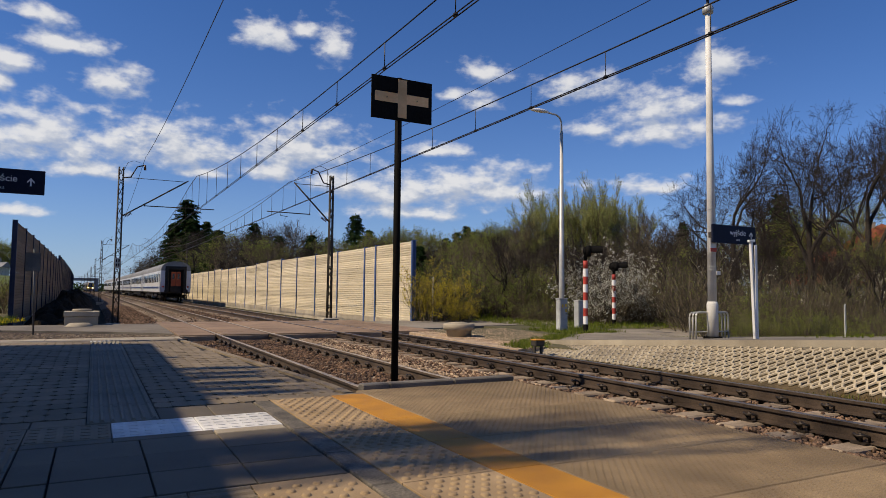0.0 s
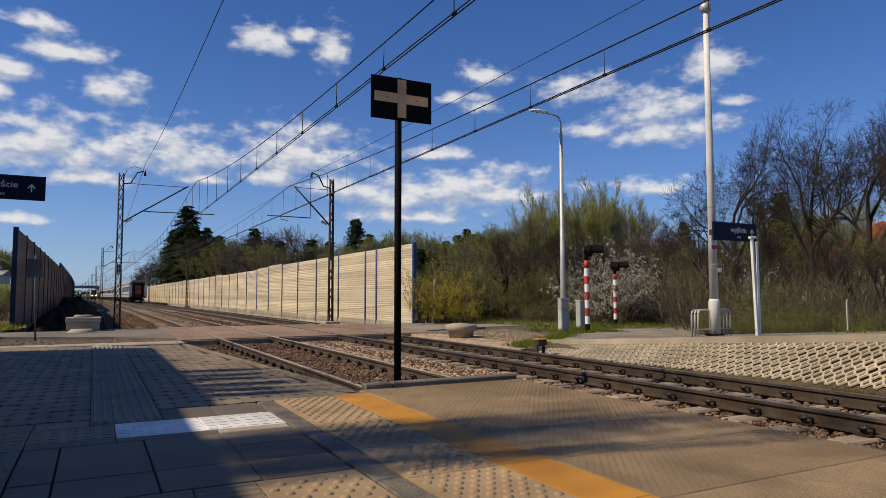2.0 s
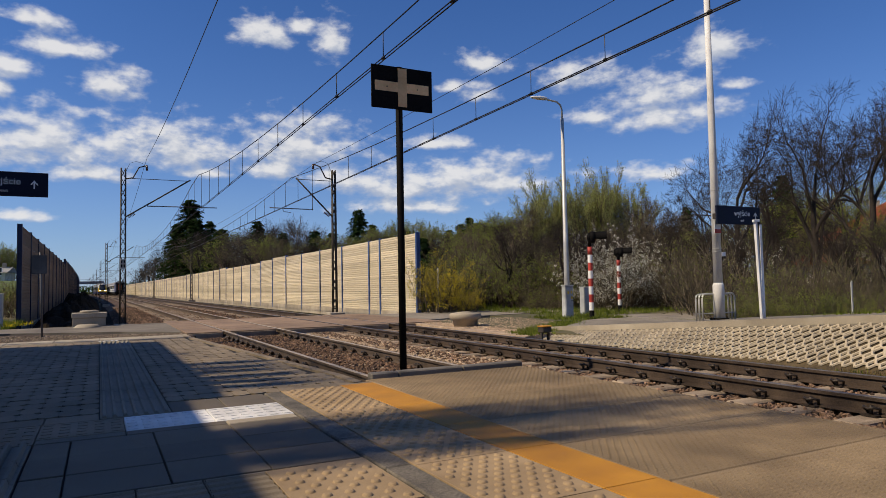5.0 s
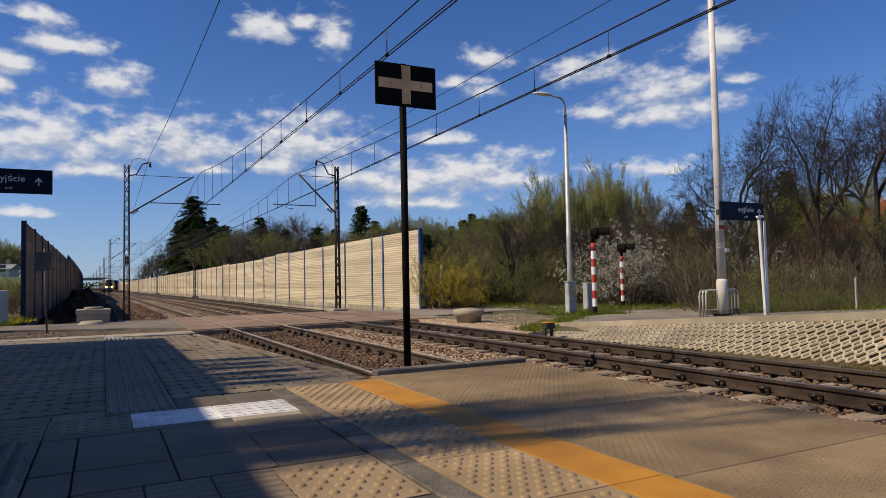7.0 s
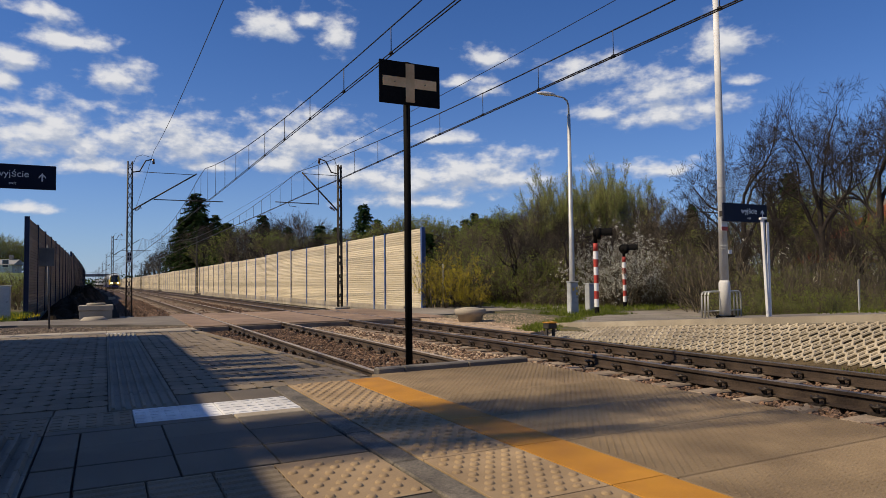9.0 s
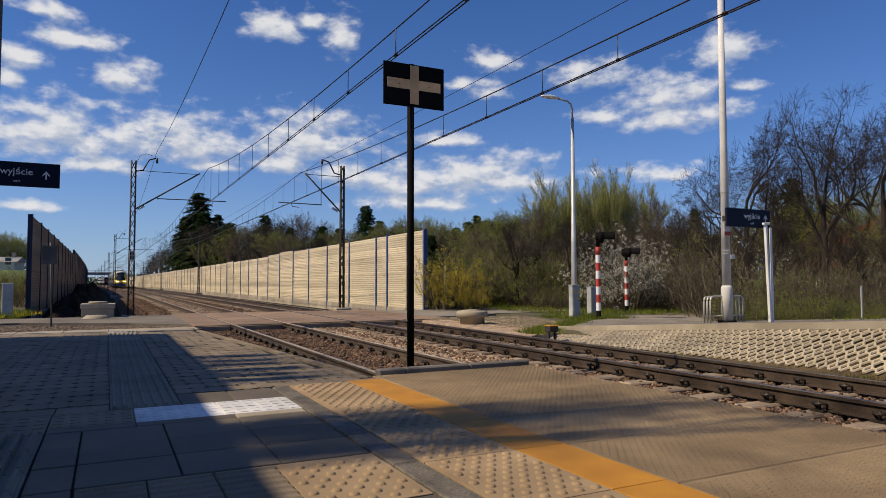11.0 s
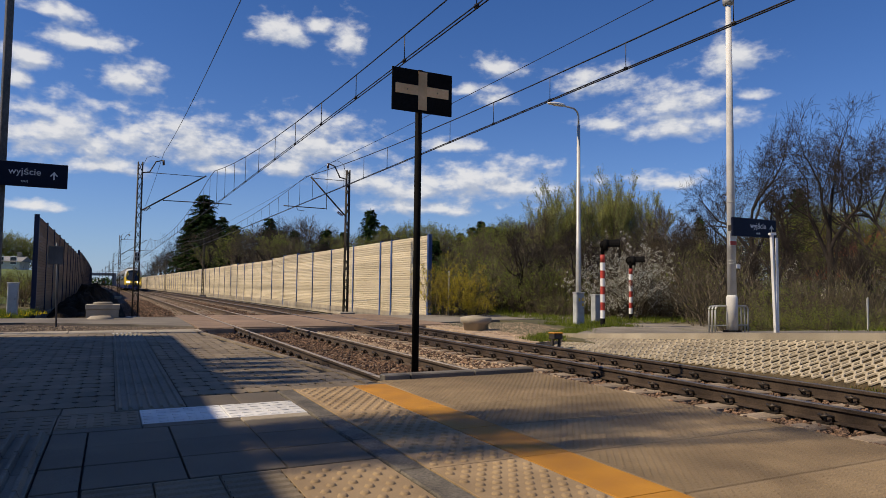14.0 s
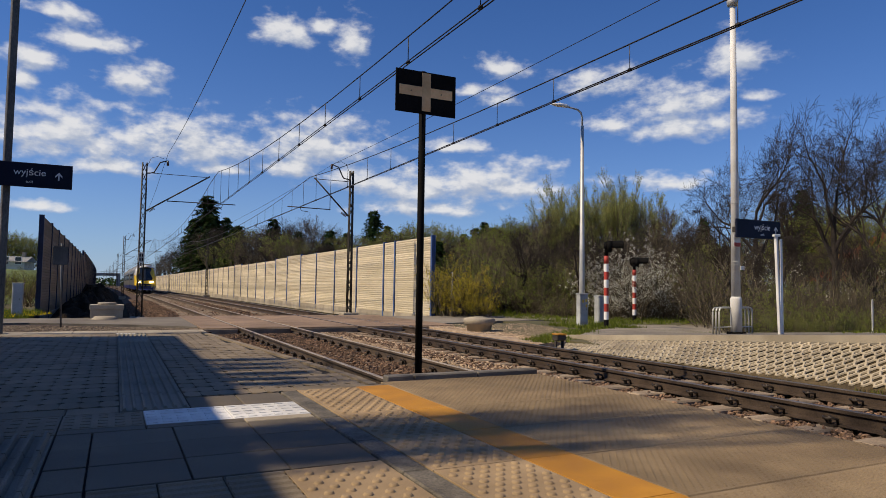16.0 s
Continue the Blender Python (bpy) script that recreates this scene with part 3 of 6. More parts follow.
def coach_thing(is_last):
    L = 24.3
    c = thing("passenger_coach", (7.29, 70, 0), "white passenger coach with dark windows and grey roof", "railway coach", "receding train")
    prof = [(-1.41, .95), (-1.43, 1.5), (-1.43, 2.6), (-1.40, 3.1), (1.40, 3.1), (1.43, 2.6), (1.43, 1.5), (1.41, .95)]
    bm = NB()
    shell(bm, [[(x, y, z) for x, z in prof] for y in (.05, L)], lambda k: 0)
    part("body", bm, COACH_WHITE, c)
    arc = [(-1.405, 3.1)] + [(-1.405 * math.cos(a), 3.1 + .95 * math.sin(a) ** .8) for a in (math.pi * i / 12 for i in range(1, 12))] + [(1.405, 3.1)]
    bm = NB()
    shell(bm, [[(x, y, z) for x, z in arc] for y in (.02, L)], lambda k: 0)
    part("roof", bm, COACH_ROOF, c, "grey curved roof")
    for s in (-1, 1):
        bm = NB()
        box(bm, (s * 1.437 - .004, .1, 1.32), (s * 1.437 + .004, L - .1, 1.5))
        part("stripe", bm, COACH_BLUE, c, "blue stripe")
        for i in range(10):
            y = 2.3 + i * 2.05
            bm = NB()
            box(bm, (s * 1.432 - .02, y, 1.95), (s * 1.432 + .02, y + 1.35, 2.85), .015)
            part("window", bm, GLASS_DARK, c)
        for y in (.55, L - 1.45):
            bm = NB()
            box(bm, (s * 1.43 - .025, y, 1.0), (s * 1.43 + .025, y + .85, 3.0), .01)
            d = part("door", bm, COACH_WHITE, c)
            bm = NB()
            box(bm, (s * 1.46 - .01, y + .2, 2.0), (s * 1.46 + .01, y + .65, 2.8), .01)
            part("door_window", bm, GLASS_DARK, d)
    bm = NB()
    for y0, y1 in ((5.5, 9.0), (10.0, 13.5), (14.5, 18.5)):
        box(bm, (-1.25, y0, .45), (1.25, y1, .96), .05)
    box(bm, (-1.36, .1, .82), (1.36, L - .1, .97))
    part("underframe", bm, UNDER, c, "dark underframe boxes")
    bogie(c, 3.0)
    bogie(c, L - 3.0)
    # end wall with rubber gangway, door and buffers
    bm = NB()
    box(bm, (-1.0, -.02, .9), (1.0, .06, 3.55), .02)
    part("end_panel", bm, UNDER, c, "dark end panel")
    bm = NB()
    for lo, hi in (((-.72, -.2, .95), (-.5, 0, 3.2)), ((.5, -.2, .95), (.72, 0, 3.2)), ((-.72, -.2, 3.05), (.72, 0, 3.28))):
        box(bm, lo, hi, .05)
    part("gangway", bm, BLACK, c, "black rubber gangway surround")
    bm = NB()
    for s in (-1, 1):
        box(bm, (s * .24 - .22, -.08, 1.55), (s * .24 + .22, -.03, 3.0), .015)
    d = part("end_door", bm, END_RED, c, "orange-red double end door")
    for s in (-1, 1):
        bm = NB()
        box(bm, (s * .24 - .1, -.095, 2.25), (s * .24 + .1, -.075, 2.8), .01)
        part("pane", bm, GLASS_DARK, d)
    for s in (-1, 1):
        bm = NB()
        tube(bm, [(s * .88, 0, 1.05), (s * .88, -.45, 1.05)], .09, 10)
        tube(bm, [(s * .88, -.45, 1.05), (s * .88, -.5, 1.05)], .23, 14)
        part("buffer", bm, UNDER, c)
        bm = NB()
        tube(bm, [(s * 1.15, -.06, 1.5), (s * 1.15, .02, 1.5)], .09, 10)
        part("tail_lamp", bm, RED, c, "red tail lamp glass")
    return c


def railcar(front):
    """An electric railcar section; the leading one has a sloped yellow nose."""
    L = 18.5
    c = thing("railcar", (3.75, 200, 0), "yellow-fronted electric railcar with lit headlights" if front else "grey and blue electric railcar section", "railcar", "approaching train")
    prof = [(-1.40, .45), (-1.43, 1.0), (-1.43, 2.4), (-1.36, 3.1), (-1.05, 3.65), (0, 3.8), (1.05, 3.65), (1.36, 3.1), (1.43, 2.4), (1.43, 1.0), (1.40, .45), (0, .4)]

    def ring(y, lean, k):
        return [(x * k, y + max(0, (z - 1.2)) * lean, .4 + (z - .4) * (1 - (1 - k) * .35)) for x, z in prof]
    mats = (EMU_GREY, EMU_BLUE, COACH_ROOF)
    which = lambda k: 1 if k in (0, 9, 10, 11) else 2 if k in (3, 4, 5, 6) else 0
    bm = NB()
    y0 = 2.2 if front else .1
    shell(bm, [ring(y0, .0, 1.0), ring(L, 0, 1.0)], which)
    part("body", bm, mats, c)
    if front:
        bm = NB()
        shell(bm, [ring(.0, .42, .80), ring(.25, .42, .90), ring(.75, .40, .955)], lambda k: 1 if k in (0, 9, 10, 11) else 2 if k in (2, 3, 4, 5, 6, 7) else 0)
        part("nose", bm, (EMU_YELLOW, EMU_BLUE, COACH_WHITE), c, "yellow and blue sloped nose")
        bm = NB()
        shell(bm, [ring(.75, .40, .955), ring(1.3, .28, .988), ring(2.2, 0, 1.0)], which)
        part("cab_side", bm, mats, c)
        # broad dark windscreen mask, standing proud of the sloped nose
        sl = lambda x, z: (z - 1.2) * .42 + .55 * (abs(x) / 1.2) ** 3 - .1

        def sheet(name, outline, material, label, off):
            bm = NB()
            f0 = [bm.verts.new((x, sl(x, z) - off, z)) for x, z in outline]
            f1 = [bm.verts.new((x, sl(x, z) + .35, z)) for x, z in outline]
            n = len(outline)
            mid0 = bm.verts.new((0, sl(0, 2.4) - off, sum(q[1] for q in outline) / n))
            for i in range(n):
                bm.faces.new((f0[i], f1[i], f1[(i + 1) % n], f0[(i + 1) % n]))
                bm.faces.new((f0[i], f0[(i + 1) % n], mid0))
            bmesh.ops.recalc_face_normals(bm, faces=bm.faces[:])
            return part(name, bm, material, c, label)
        sheet("windscreen", [(-.8, 1.7), (-1.06, 2.2), (-1.2, 2.9), (-1.06, 3.36), (0, 3.48), (1.06, 3.36), (1.2, 2.9), (1.06, 2.2), (.8, 1.7), (0, 1.62)], GLASS_DARK, "dark sloping windscreen", .06)
        sheet("roof_fairing", [(-.9, 3.36), (-.7, 3.66), (0, 3.74), (.7, 3.66), (.9, 3.36), (0, 3.46)], COACH_WHITE, "pale roof fairing", .05)
        sheet("skirt", [(-1.0, .45), (-1.08, 1.18), (0, 1.22), (1.08, 1.18), (1.0, .45), (0, .4)], EMU_BLUE, "dark blue lower nose", .03)
        for s in (-1, 1):
            bm = NB()
            for dx in (.62, .9):
                spot = (s * dx, sl(dx, 1.45) - .02, 1.45)
                tube(bm, [(spot[0], spot[1] - .06, spot[2]), (spot[0], spot[1] + .1, spot[2])], .105, 12)
            part("headlight", bm, HEADLIGHT, c, "lit white headlight")
        bm = NB()
        box(bm, (-.75, -.12, .35), (.75, .1, .95), .06)
        part("bumper", bm, EMU_BLUE, c, "dark blue bumper")
        bm = NB()
        tube(bm, [(0, -.35, .95), (0, .1, .95)], .12, 8)
        part("coupler", bm, UNDER, c)
        bm = NB()
        box(bm, (-.55, .82, 3.42), (.55, .98, 3.62), .03)
        part("destination_display", bm, BLACK, c)
        bm = NB()
        tube(bm, [(0, .82, 3.6), (0, .95, 3.6)], .1, 10)
        part("headlight", bm, GLASS_DARK, c, "unlit top lamp")
    for s in (-1, 1):
        for i in range(6):
            y = 3.2 + i * 2.45
            bm = NB()
            box(bm, (s * 1.43 - .02, y, 1.75), (s * 1.42 + .02, y + 2.0, 2.75), .02)
            part("window", bm, GLASS_DARK, c)
    bogie(c, 3.6)
    bogie(c, L - 2.0)
    bm = NB()
    box(bm, (-.8, 4.0, 3.72), (.8, 8.0, 4.0), .08)
    box(bm, (-.8, 10, 3.72), (.8, 15, 3.98), .08)
    part("roof_equipment", bm, COACH_ROOF, c)
    if front:
        bm = NB()
        tube(bm, [(-.45, 9.2, 3.85), (-.35, 8.2, 4.4), (-.5, 9.3, 4.85)], .025, 5)
        tube(bm, [(.45, 9.2, 3.85), (.35, 8.2, 4.4), (.5, 9.3, 4.85)], .025, 5)
        tube(bm, [(-.85, 9.3, 4.75), (-.6, 9.3, 4.87), (.6, 9.3, 4.87), (.85, 9.3, 4.75)], .025, 5)
        part("pantograph", bm, WIRE, c, "raised pantograph")
    return c


TRAIN_AWAY, TRAIN_HERE = [], []
first = coach_thing(True)
TRAIN_AWAY.append((first, 0.0))
for i in range(1, 7):
    TRAIN_AWAY.append((copy_thing(first, pose(7.29, 70 + i * 24.9, 0)), i * 24.9))
TRAIN_HERE.append((railcar(True), 0.0))
mid = railcar(False)
TRAIN_HERE.append((mid, 18.9))
TRAIN_HERE.append((copy_thing(mid, pose(3.75, 240, 0)), 37.8))


# ---- platform ----
def dome_mesh(bm, x, y, r, h):
    """A low blister of the tactile paving."""
    n = 8
    rings = [[bm.verts.new((x + r * k * math.cos(2 * math.pi * i / n), y + r * k * math.sin(2 * math.pi * i / n), z)) for i in range(n)] for k, z in ((1, 0), (.8, h * .75), (.4, h))]
    for a, b in zip(rings, rings[1:]):
        for i in range(n):
            f = bm.faces.new((a[i], a[(i + 1) % n], b[(i + 1) % n], b[i]))
            f.smooth = True
    bm.faces.new(rings[-1])


def plate(name, x0, x1, y0, y1, material, parent, bevel=.006, gap=.005, z=0.0, label=""):
    bm = NB()
    box(bm, (x0 + gap, y0 + gap, -.08), (x1 - gap, y1 - gap, z), bevel)
    return part(name, bm, material, parent, label)


def blister_plate(x0, x1, y0, y1, parent, step=.12, material=None, r=.033):
    bm = NB()
    box(bm, (x0 + .005, y0 + .005, -.08), (x1 - .005, y1 - .005, 0), .002)
    row, y = 0, y0 + .075
    while y < y1 - .04:
        x = x0 + .065 + (step * .5 if row % 2 else 0)
        while x < x1 - .045:
            dome_mesh(bm, x, y, r, .014)
            x += step
        y += step * .82
        row += 1
    return part("tactile_slab", bm, material or TACTILE, parent, "blister paving slab")


def rib_plate(x0, x1, y0, y1, parent, ribs, along="y", material=None, h=.012):
    bm = NB()
    box(bm, (x0 + .004, y0 + .004, -.08), (x1 - .004, y1 - .004, 0), .004)
    span = (x1 - x0) if along == "y" else (y1 - y0)
    w = span / ribs
    for i in range(ribs):
        a = (x0 if along == "y" else y0) + (i + .22) * w
        b = a + w * .5
        if along == "y":
            lo, hi, c0, c1 = a, b, y0 + .01, y1 - .01
            vs = [bm.verts.new(p) for p in ((lo, c0, 0), (lo + w * .14, c0, h), (hi - w * .14, c0, h), (hi, c0, 0), (lo, c1, 0), (lo + w * .14, c1, h), (hi - w * .14, c1, h), (hi, c1, 0))]
        else:
            lo, hi, c0, c1 = a, b, x0 + .01, x1 - .01
            vs = [bm.verts.new(p) for p in ((c0, lo, 0), (c0, lo + w * .14, h), (c0, hi - w * .14, h), (c0, hi, 0), (c1, lo, 0), (c1, lo + w * .14, h), (c1, hi - w * .14, h), (c1, hi, 0))]
        for q in ((0, 1, 5, 4), (1, 2, 6, 5), (2, 3, 7, 6), (0, 3, 2, 1), (4, 5, 6, 7)):
            bm.faces.new([vs[k] for k in q])
    bmesh.ops.recalc_face_normals(bm, faces=bm.faces[:])
    return part("ribbed_slab", bm, material or TACTILE, parent, "ribbed guide paving slab")


def dash_plate(x0, x1, y0, y1, parent, material):
    """Slab with short raised dashes."""
    bm = NB()
    box(bm, (x0 + .004, y0 + .004, -.08), (x1 - .004, y1 - .004, 0), .004)
    nx, ny = max(2, round((x1 - x0) / .125)), 5
    for i in range(nx):
        for j in range(ny):
            cx, cy = x0 + (i + .5) * (x1 - x0) / nx, y0 + (j + .5) * (y1 - y0) / ny
            box(bm, (cx - .04, cy - .022, 0), (cx + .04, cy + .022, .005), .004)
    return part("tactile_slab", bm, material, parent, "paving slab with raised dashes")


def edge_x(y):
    return 2.74 if y < 7.7 else 2.74 - (y - 7.7) * .095


def build_platform():
    bm = NB()
    prism(bm, [(-9, -6), (5.24, -6), (5.24, 7.0), (2.7, 7.0), (2.70, 7.7), (1.80, 17.5), (-9, 18.0)], -.55, -.03)
    base = tagged(part("platform", bm, JOINT), "paved railway platform of grey concrete", "platform", kind="structure")
    P = base
    # ribbed guide strip
    y = 6.02
    while y < 16.6:
        rib_plate(-.17, .46, y, min(y + .9, 16.7), P, 7, "y", RIBBED, .022)
        y += .9
    # large slabs
    xs = [-.63, -.37, .23, .84, 1.46]
    ys = [2.9, 3.42, 3.98, 4.54, 5.1]
    for i in range(len(xs) - 1):
        for j in range(1, len(ys) - 1):
            plate("slab", xs[i], xs[i + 1], ys[j], ys[j + 1], SLAB, P, .004, .007 if i != 2 else .005, random.uniform(-.003, .003))
    # ribbed strip that leads along the platform, slabs beside it
    ys = [5.1, 4.41, 3.92, 3.4, 2.9, 2.4, 1.9, 1.4, .9, .4, -.1, -.6, -1.1, -1.6]
    for a, b in zip(ys, ys[1:]):
        rib_plate(-1.24, -.635, b, a, P, 6, "y", RIBBED, .04)
    for k in range(6, 12):
        plate("slab", -8.4 + k * .6, -7.8 + k * .6 - (.04 if k == 11 else 0), 2.3, 5.1, SLAB, P, .006, .005, random.uniform(-.003, .003) if k > 5 else 0)
        plate("slab", -8.4 + k * .6, -7.8 + k * .6 - (.04 if k == 11 else 0), 5.1, 6.3, SLAB, P) if k < 10 else None
        for y in (.3, -1.6, -3.6, -5.8):
            plate("slab", -8.4 + k * .6, -7.8 + k * .6 - (.04 if k == 11 else 0), y, y + 1.99, SLAB, P)
    for k in range(5):
        for y in (-2.6, -3.6, -4.6, -5.8):
            plate("slab", -1.24 + k * .54, -.70 + k * .54, y, y + .99, SLAB, P)
    # edging above the large slabs, pale strip
    for a, b in ((-2.2, -1.45), (-1.45, -.62), (-.62, -.17)):
        plate("edging", a, b, 5.96, 6.3, PAVER, P)
    plate("edging", .84, 1.46, 5.1, 5.27, CONCRETE, P, label="pale concrete edging")
    for a, b in ((-2.4, -1.3), (-1.3, -.63), (-.63, .03)):
        dash_plate(a, b, 5.12, 5.95, P, PAVER) if b < -.3 else dash_plate(a, b, 5.28, 5.95, P, PAVER)
    plate("slab", -.63, .03, 5.1, 5.27, SLAB, P)
    plate("slab", .03, .84, 5.1, 5.27, SLAB, P)
    dash_plate(.03, .76, 5.27, 5.97, P, WHITE_SLAB)["label"] = "white tactile paving slab"
    dash_plate(.76, 1.47, 5.27, 5.97, P, WHITE_SLAB)["label"] = "white tactile paving slab"
    for a, b in ((.46, .97), (.97, 1.46)):
        plate("slab", a, b, 5.97, 6.62, SLAB, P)
    # bottom rows
    plate("slab", -.63, -.37, 2.4, 3.4, SLAB, P)
    for k in range(3):
        rib_plate(-.36 + k * .38, -.36 + (k + 1) * .38, 2.4, 3.4, P, 9, "x", PAVER)
    blister_plate(.78, 1.46, 2.4, 3.4, P, .135, r=.033)
    for j, y in enumerate((1.4, .4, -.6, -1.6)):
        for a, b in ((-.63, -.37), (-.37, .23), (.23, .84), (.84, 1.46)):
            plate("slab", a, b, y, y + .99, SLAB, P)
    # rough mastic strip
    for a, b in ((6.65, 5.0), (5.0, 4.0), (4.0, 3.05), (3.05, 2.0), (2.0, .5), (.5, -2), (-2, -4), (-4, -6)):
        plate("mastic_strip", 1.475, 1.675, b, a, MASTIC, P, .01, .004, .002, "rough dark mastic strip")
    # blister slabs, yellow line, tread panels
    rows = [6.72, 5.08, 4.03, 3.02, 2.0, .95, -.1, -1.15, -2.2, -3.25, -4.3, -5.9]
    for a, b in zip(rows, rows[1:]):
        blister_plate(1.68, 2.40, b, a, P, .118)
        plate("yellow_line", 2.40, 2.82, b, a, YELLOW, P, .002, .004, .001, "worn yellow safety line slab")
    plate("edging", 1.68, 2.84, 6.72, 6.82, PAVER, P)
    rows = [6.995, 5.08, 4.02, 2.98, 1.92, .86, -.2, -1.25, -2.3, -3.35, -4.4, -5.95]
    for a, b in zip(rows, rows[1:]):
        bm = NB()
        box(bm, (2.825, b + .006, -.12), (5.22, a - .006, 0), .008)
        # small raised studs of the tread
        y = b + .05
        row = 0
        while y < a - .04 and a > .8:
            x = 2.87 + (.0325 if row % 2 else 0)
            while x < 5.18:
                v = [bm.verts.new(q) for q in ((x - .02, y, .001), (x, y - .014, .001), (x + .02, y, .001), (x, y + .014, .001), (x, y, .0075))]
                for k in range(4):
                    bm.faces.new((v[k], v[(k + 1) % 4], v[4]))
                x += .065
            y += .043
            row += 1
        part("tread_panel", bm, TREAD, P, "sandy tread-patterned platform panel")
    # kerb where the near track ends
    x = 2.92
    for w in (.38, .95, .98):
        bm = NB()
        box(bm, (x, 7.0, -.4), (x + w - .01, 7.17, .065), .015)
        part("kerb_stone", bm, KERB, P, "grey concrete kerb stone")
        x += w
    # sunlit end strip with its white tactile row
    xe = -8.0
    while xe < 1.85:
        plate("end_slab", xe, min(xe + .98, 1.9), 16.95, 18.0, CONCRETE, P, .01, .004)
        xe += .98
    dash_plate(-.2, .26, 16.72, 16.94, P, WHITE_SLAB)
    # small pavers with notched corners
    px, py, c = .173, .338, .05
    outline = [(c, 0), (px - c, 0), (px, c), (px, py - c), (px - c, py), (c, py), (0, py - c), (0, c)]
    outline = [(x * .993 + .0006, y * .996 + .0006) for x, y in outline]
    top = [(x, y, 0) for x, y in outline]
    low = [(x, y, -.05) for x, y in outline]
    pv = top + low
    pf = [tuple(range(8))] + [(i, i + 8, (i + 1) % 8 + 8, (i + 1) % 8) for i in range(8)]
    spots = []
    for i in range(-24, 16):
        for j in range(33):
            x, y = (-.17 - (-i) * .175 if i < 0 else .47 + i * .175), 6.32 + j * .34
            if i >= 0:
                y += .35
            if y > 16.6 or (i >= 0 and x + px > edge_x(y + py) - .12) or x < -3.6:
                continue
            spots.append((math.hypot(x, y + 1), x, y, random.uniform(-.003, .003)))
    spots.sort()
    me = bpy.data.meshes.new("paver")
    me.from_pydata(pv, [], pf)
    me.materials.append(PAVER)
    for _, x, y, z in spots[:300]:
        share("paver", me, pose(x, y, z), P)
    vs, fs = [], []
    for _, x, y, z in spots[300:]:
        b = len(vs)
        vs += [(x + q[0], y + q[1], z + q[2]) for q in pv]
        fs += [tuple(b + k for k in f) for f in pf]
    raw("distant_pavers", vs, fs, PAVER_FAR, P)["kind"] = "stuff"
    # edge blocks along the ballast
    y = 6.85
    while y < 17.3:
        y1 = min(y + .8, 17.4)
        a, b = edge_x(y), edge_x(y1)
        bm = NB()
        prism(bm, [(a - .12, y + .005), (a, y + .005), (b, y1 - .005), (b - .12, y1 - .005)], -.3, .004)
        part("edge_stone", bm, PAVER, P)
        y = y1


RIBBED = mat("ribbed_concrete", (.16, .145, .115), (.25, .225, .18), 1.5, .85, bump=.25, fine=90)
PAVER_FAR = mat("concrete_paver_far", (.15, .12, .082), (.235, .19, .135), 1.2, .85, bump=.25, fine=90, island=True)
build_platform()


# ---- far platform ramp with openwork slope slabs ----
def ramp_z(y):
    return max(0.0, min(.62, (13.4 - y) * .068))


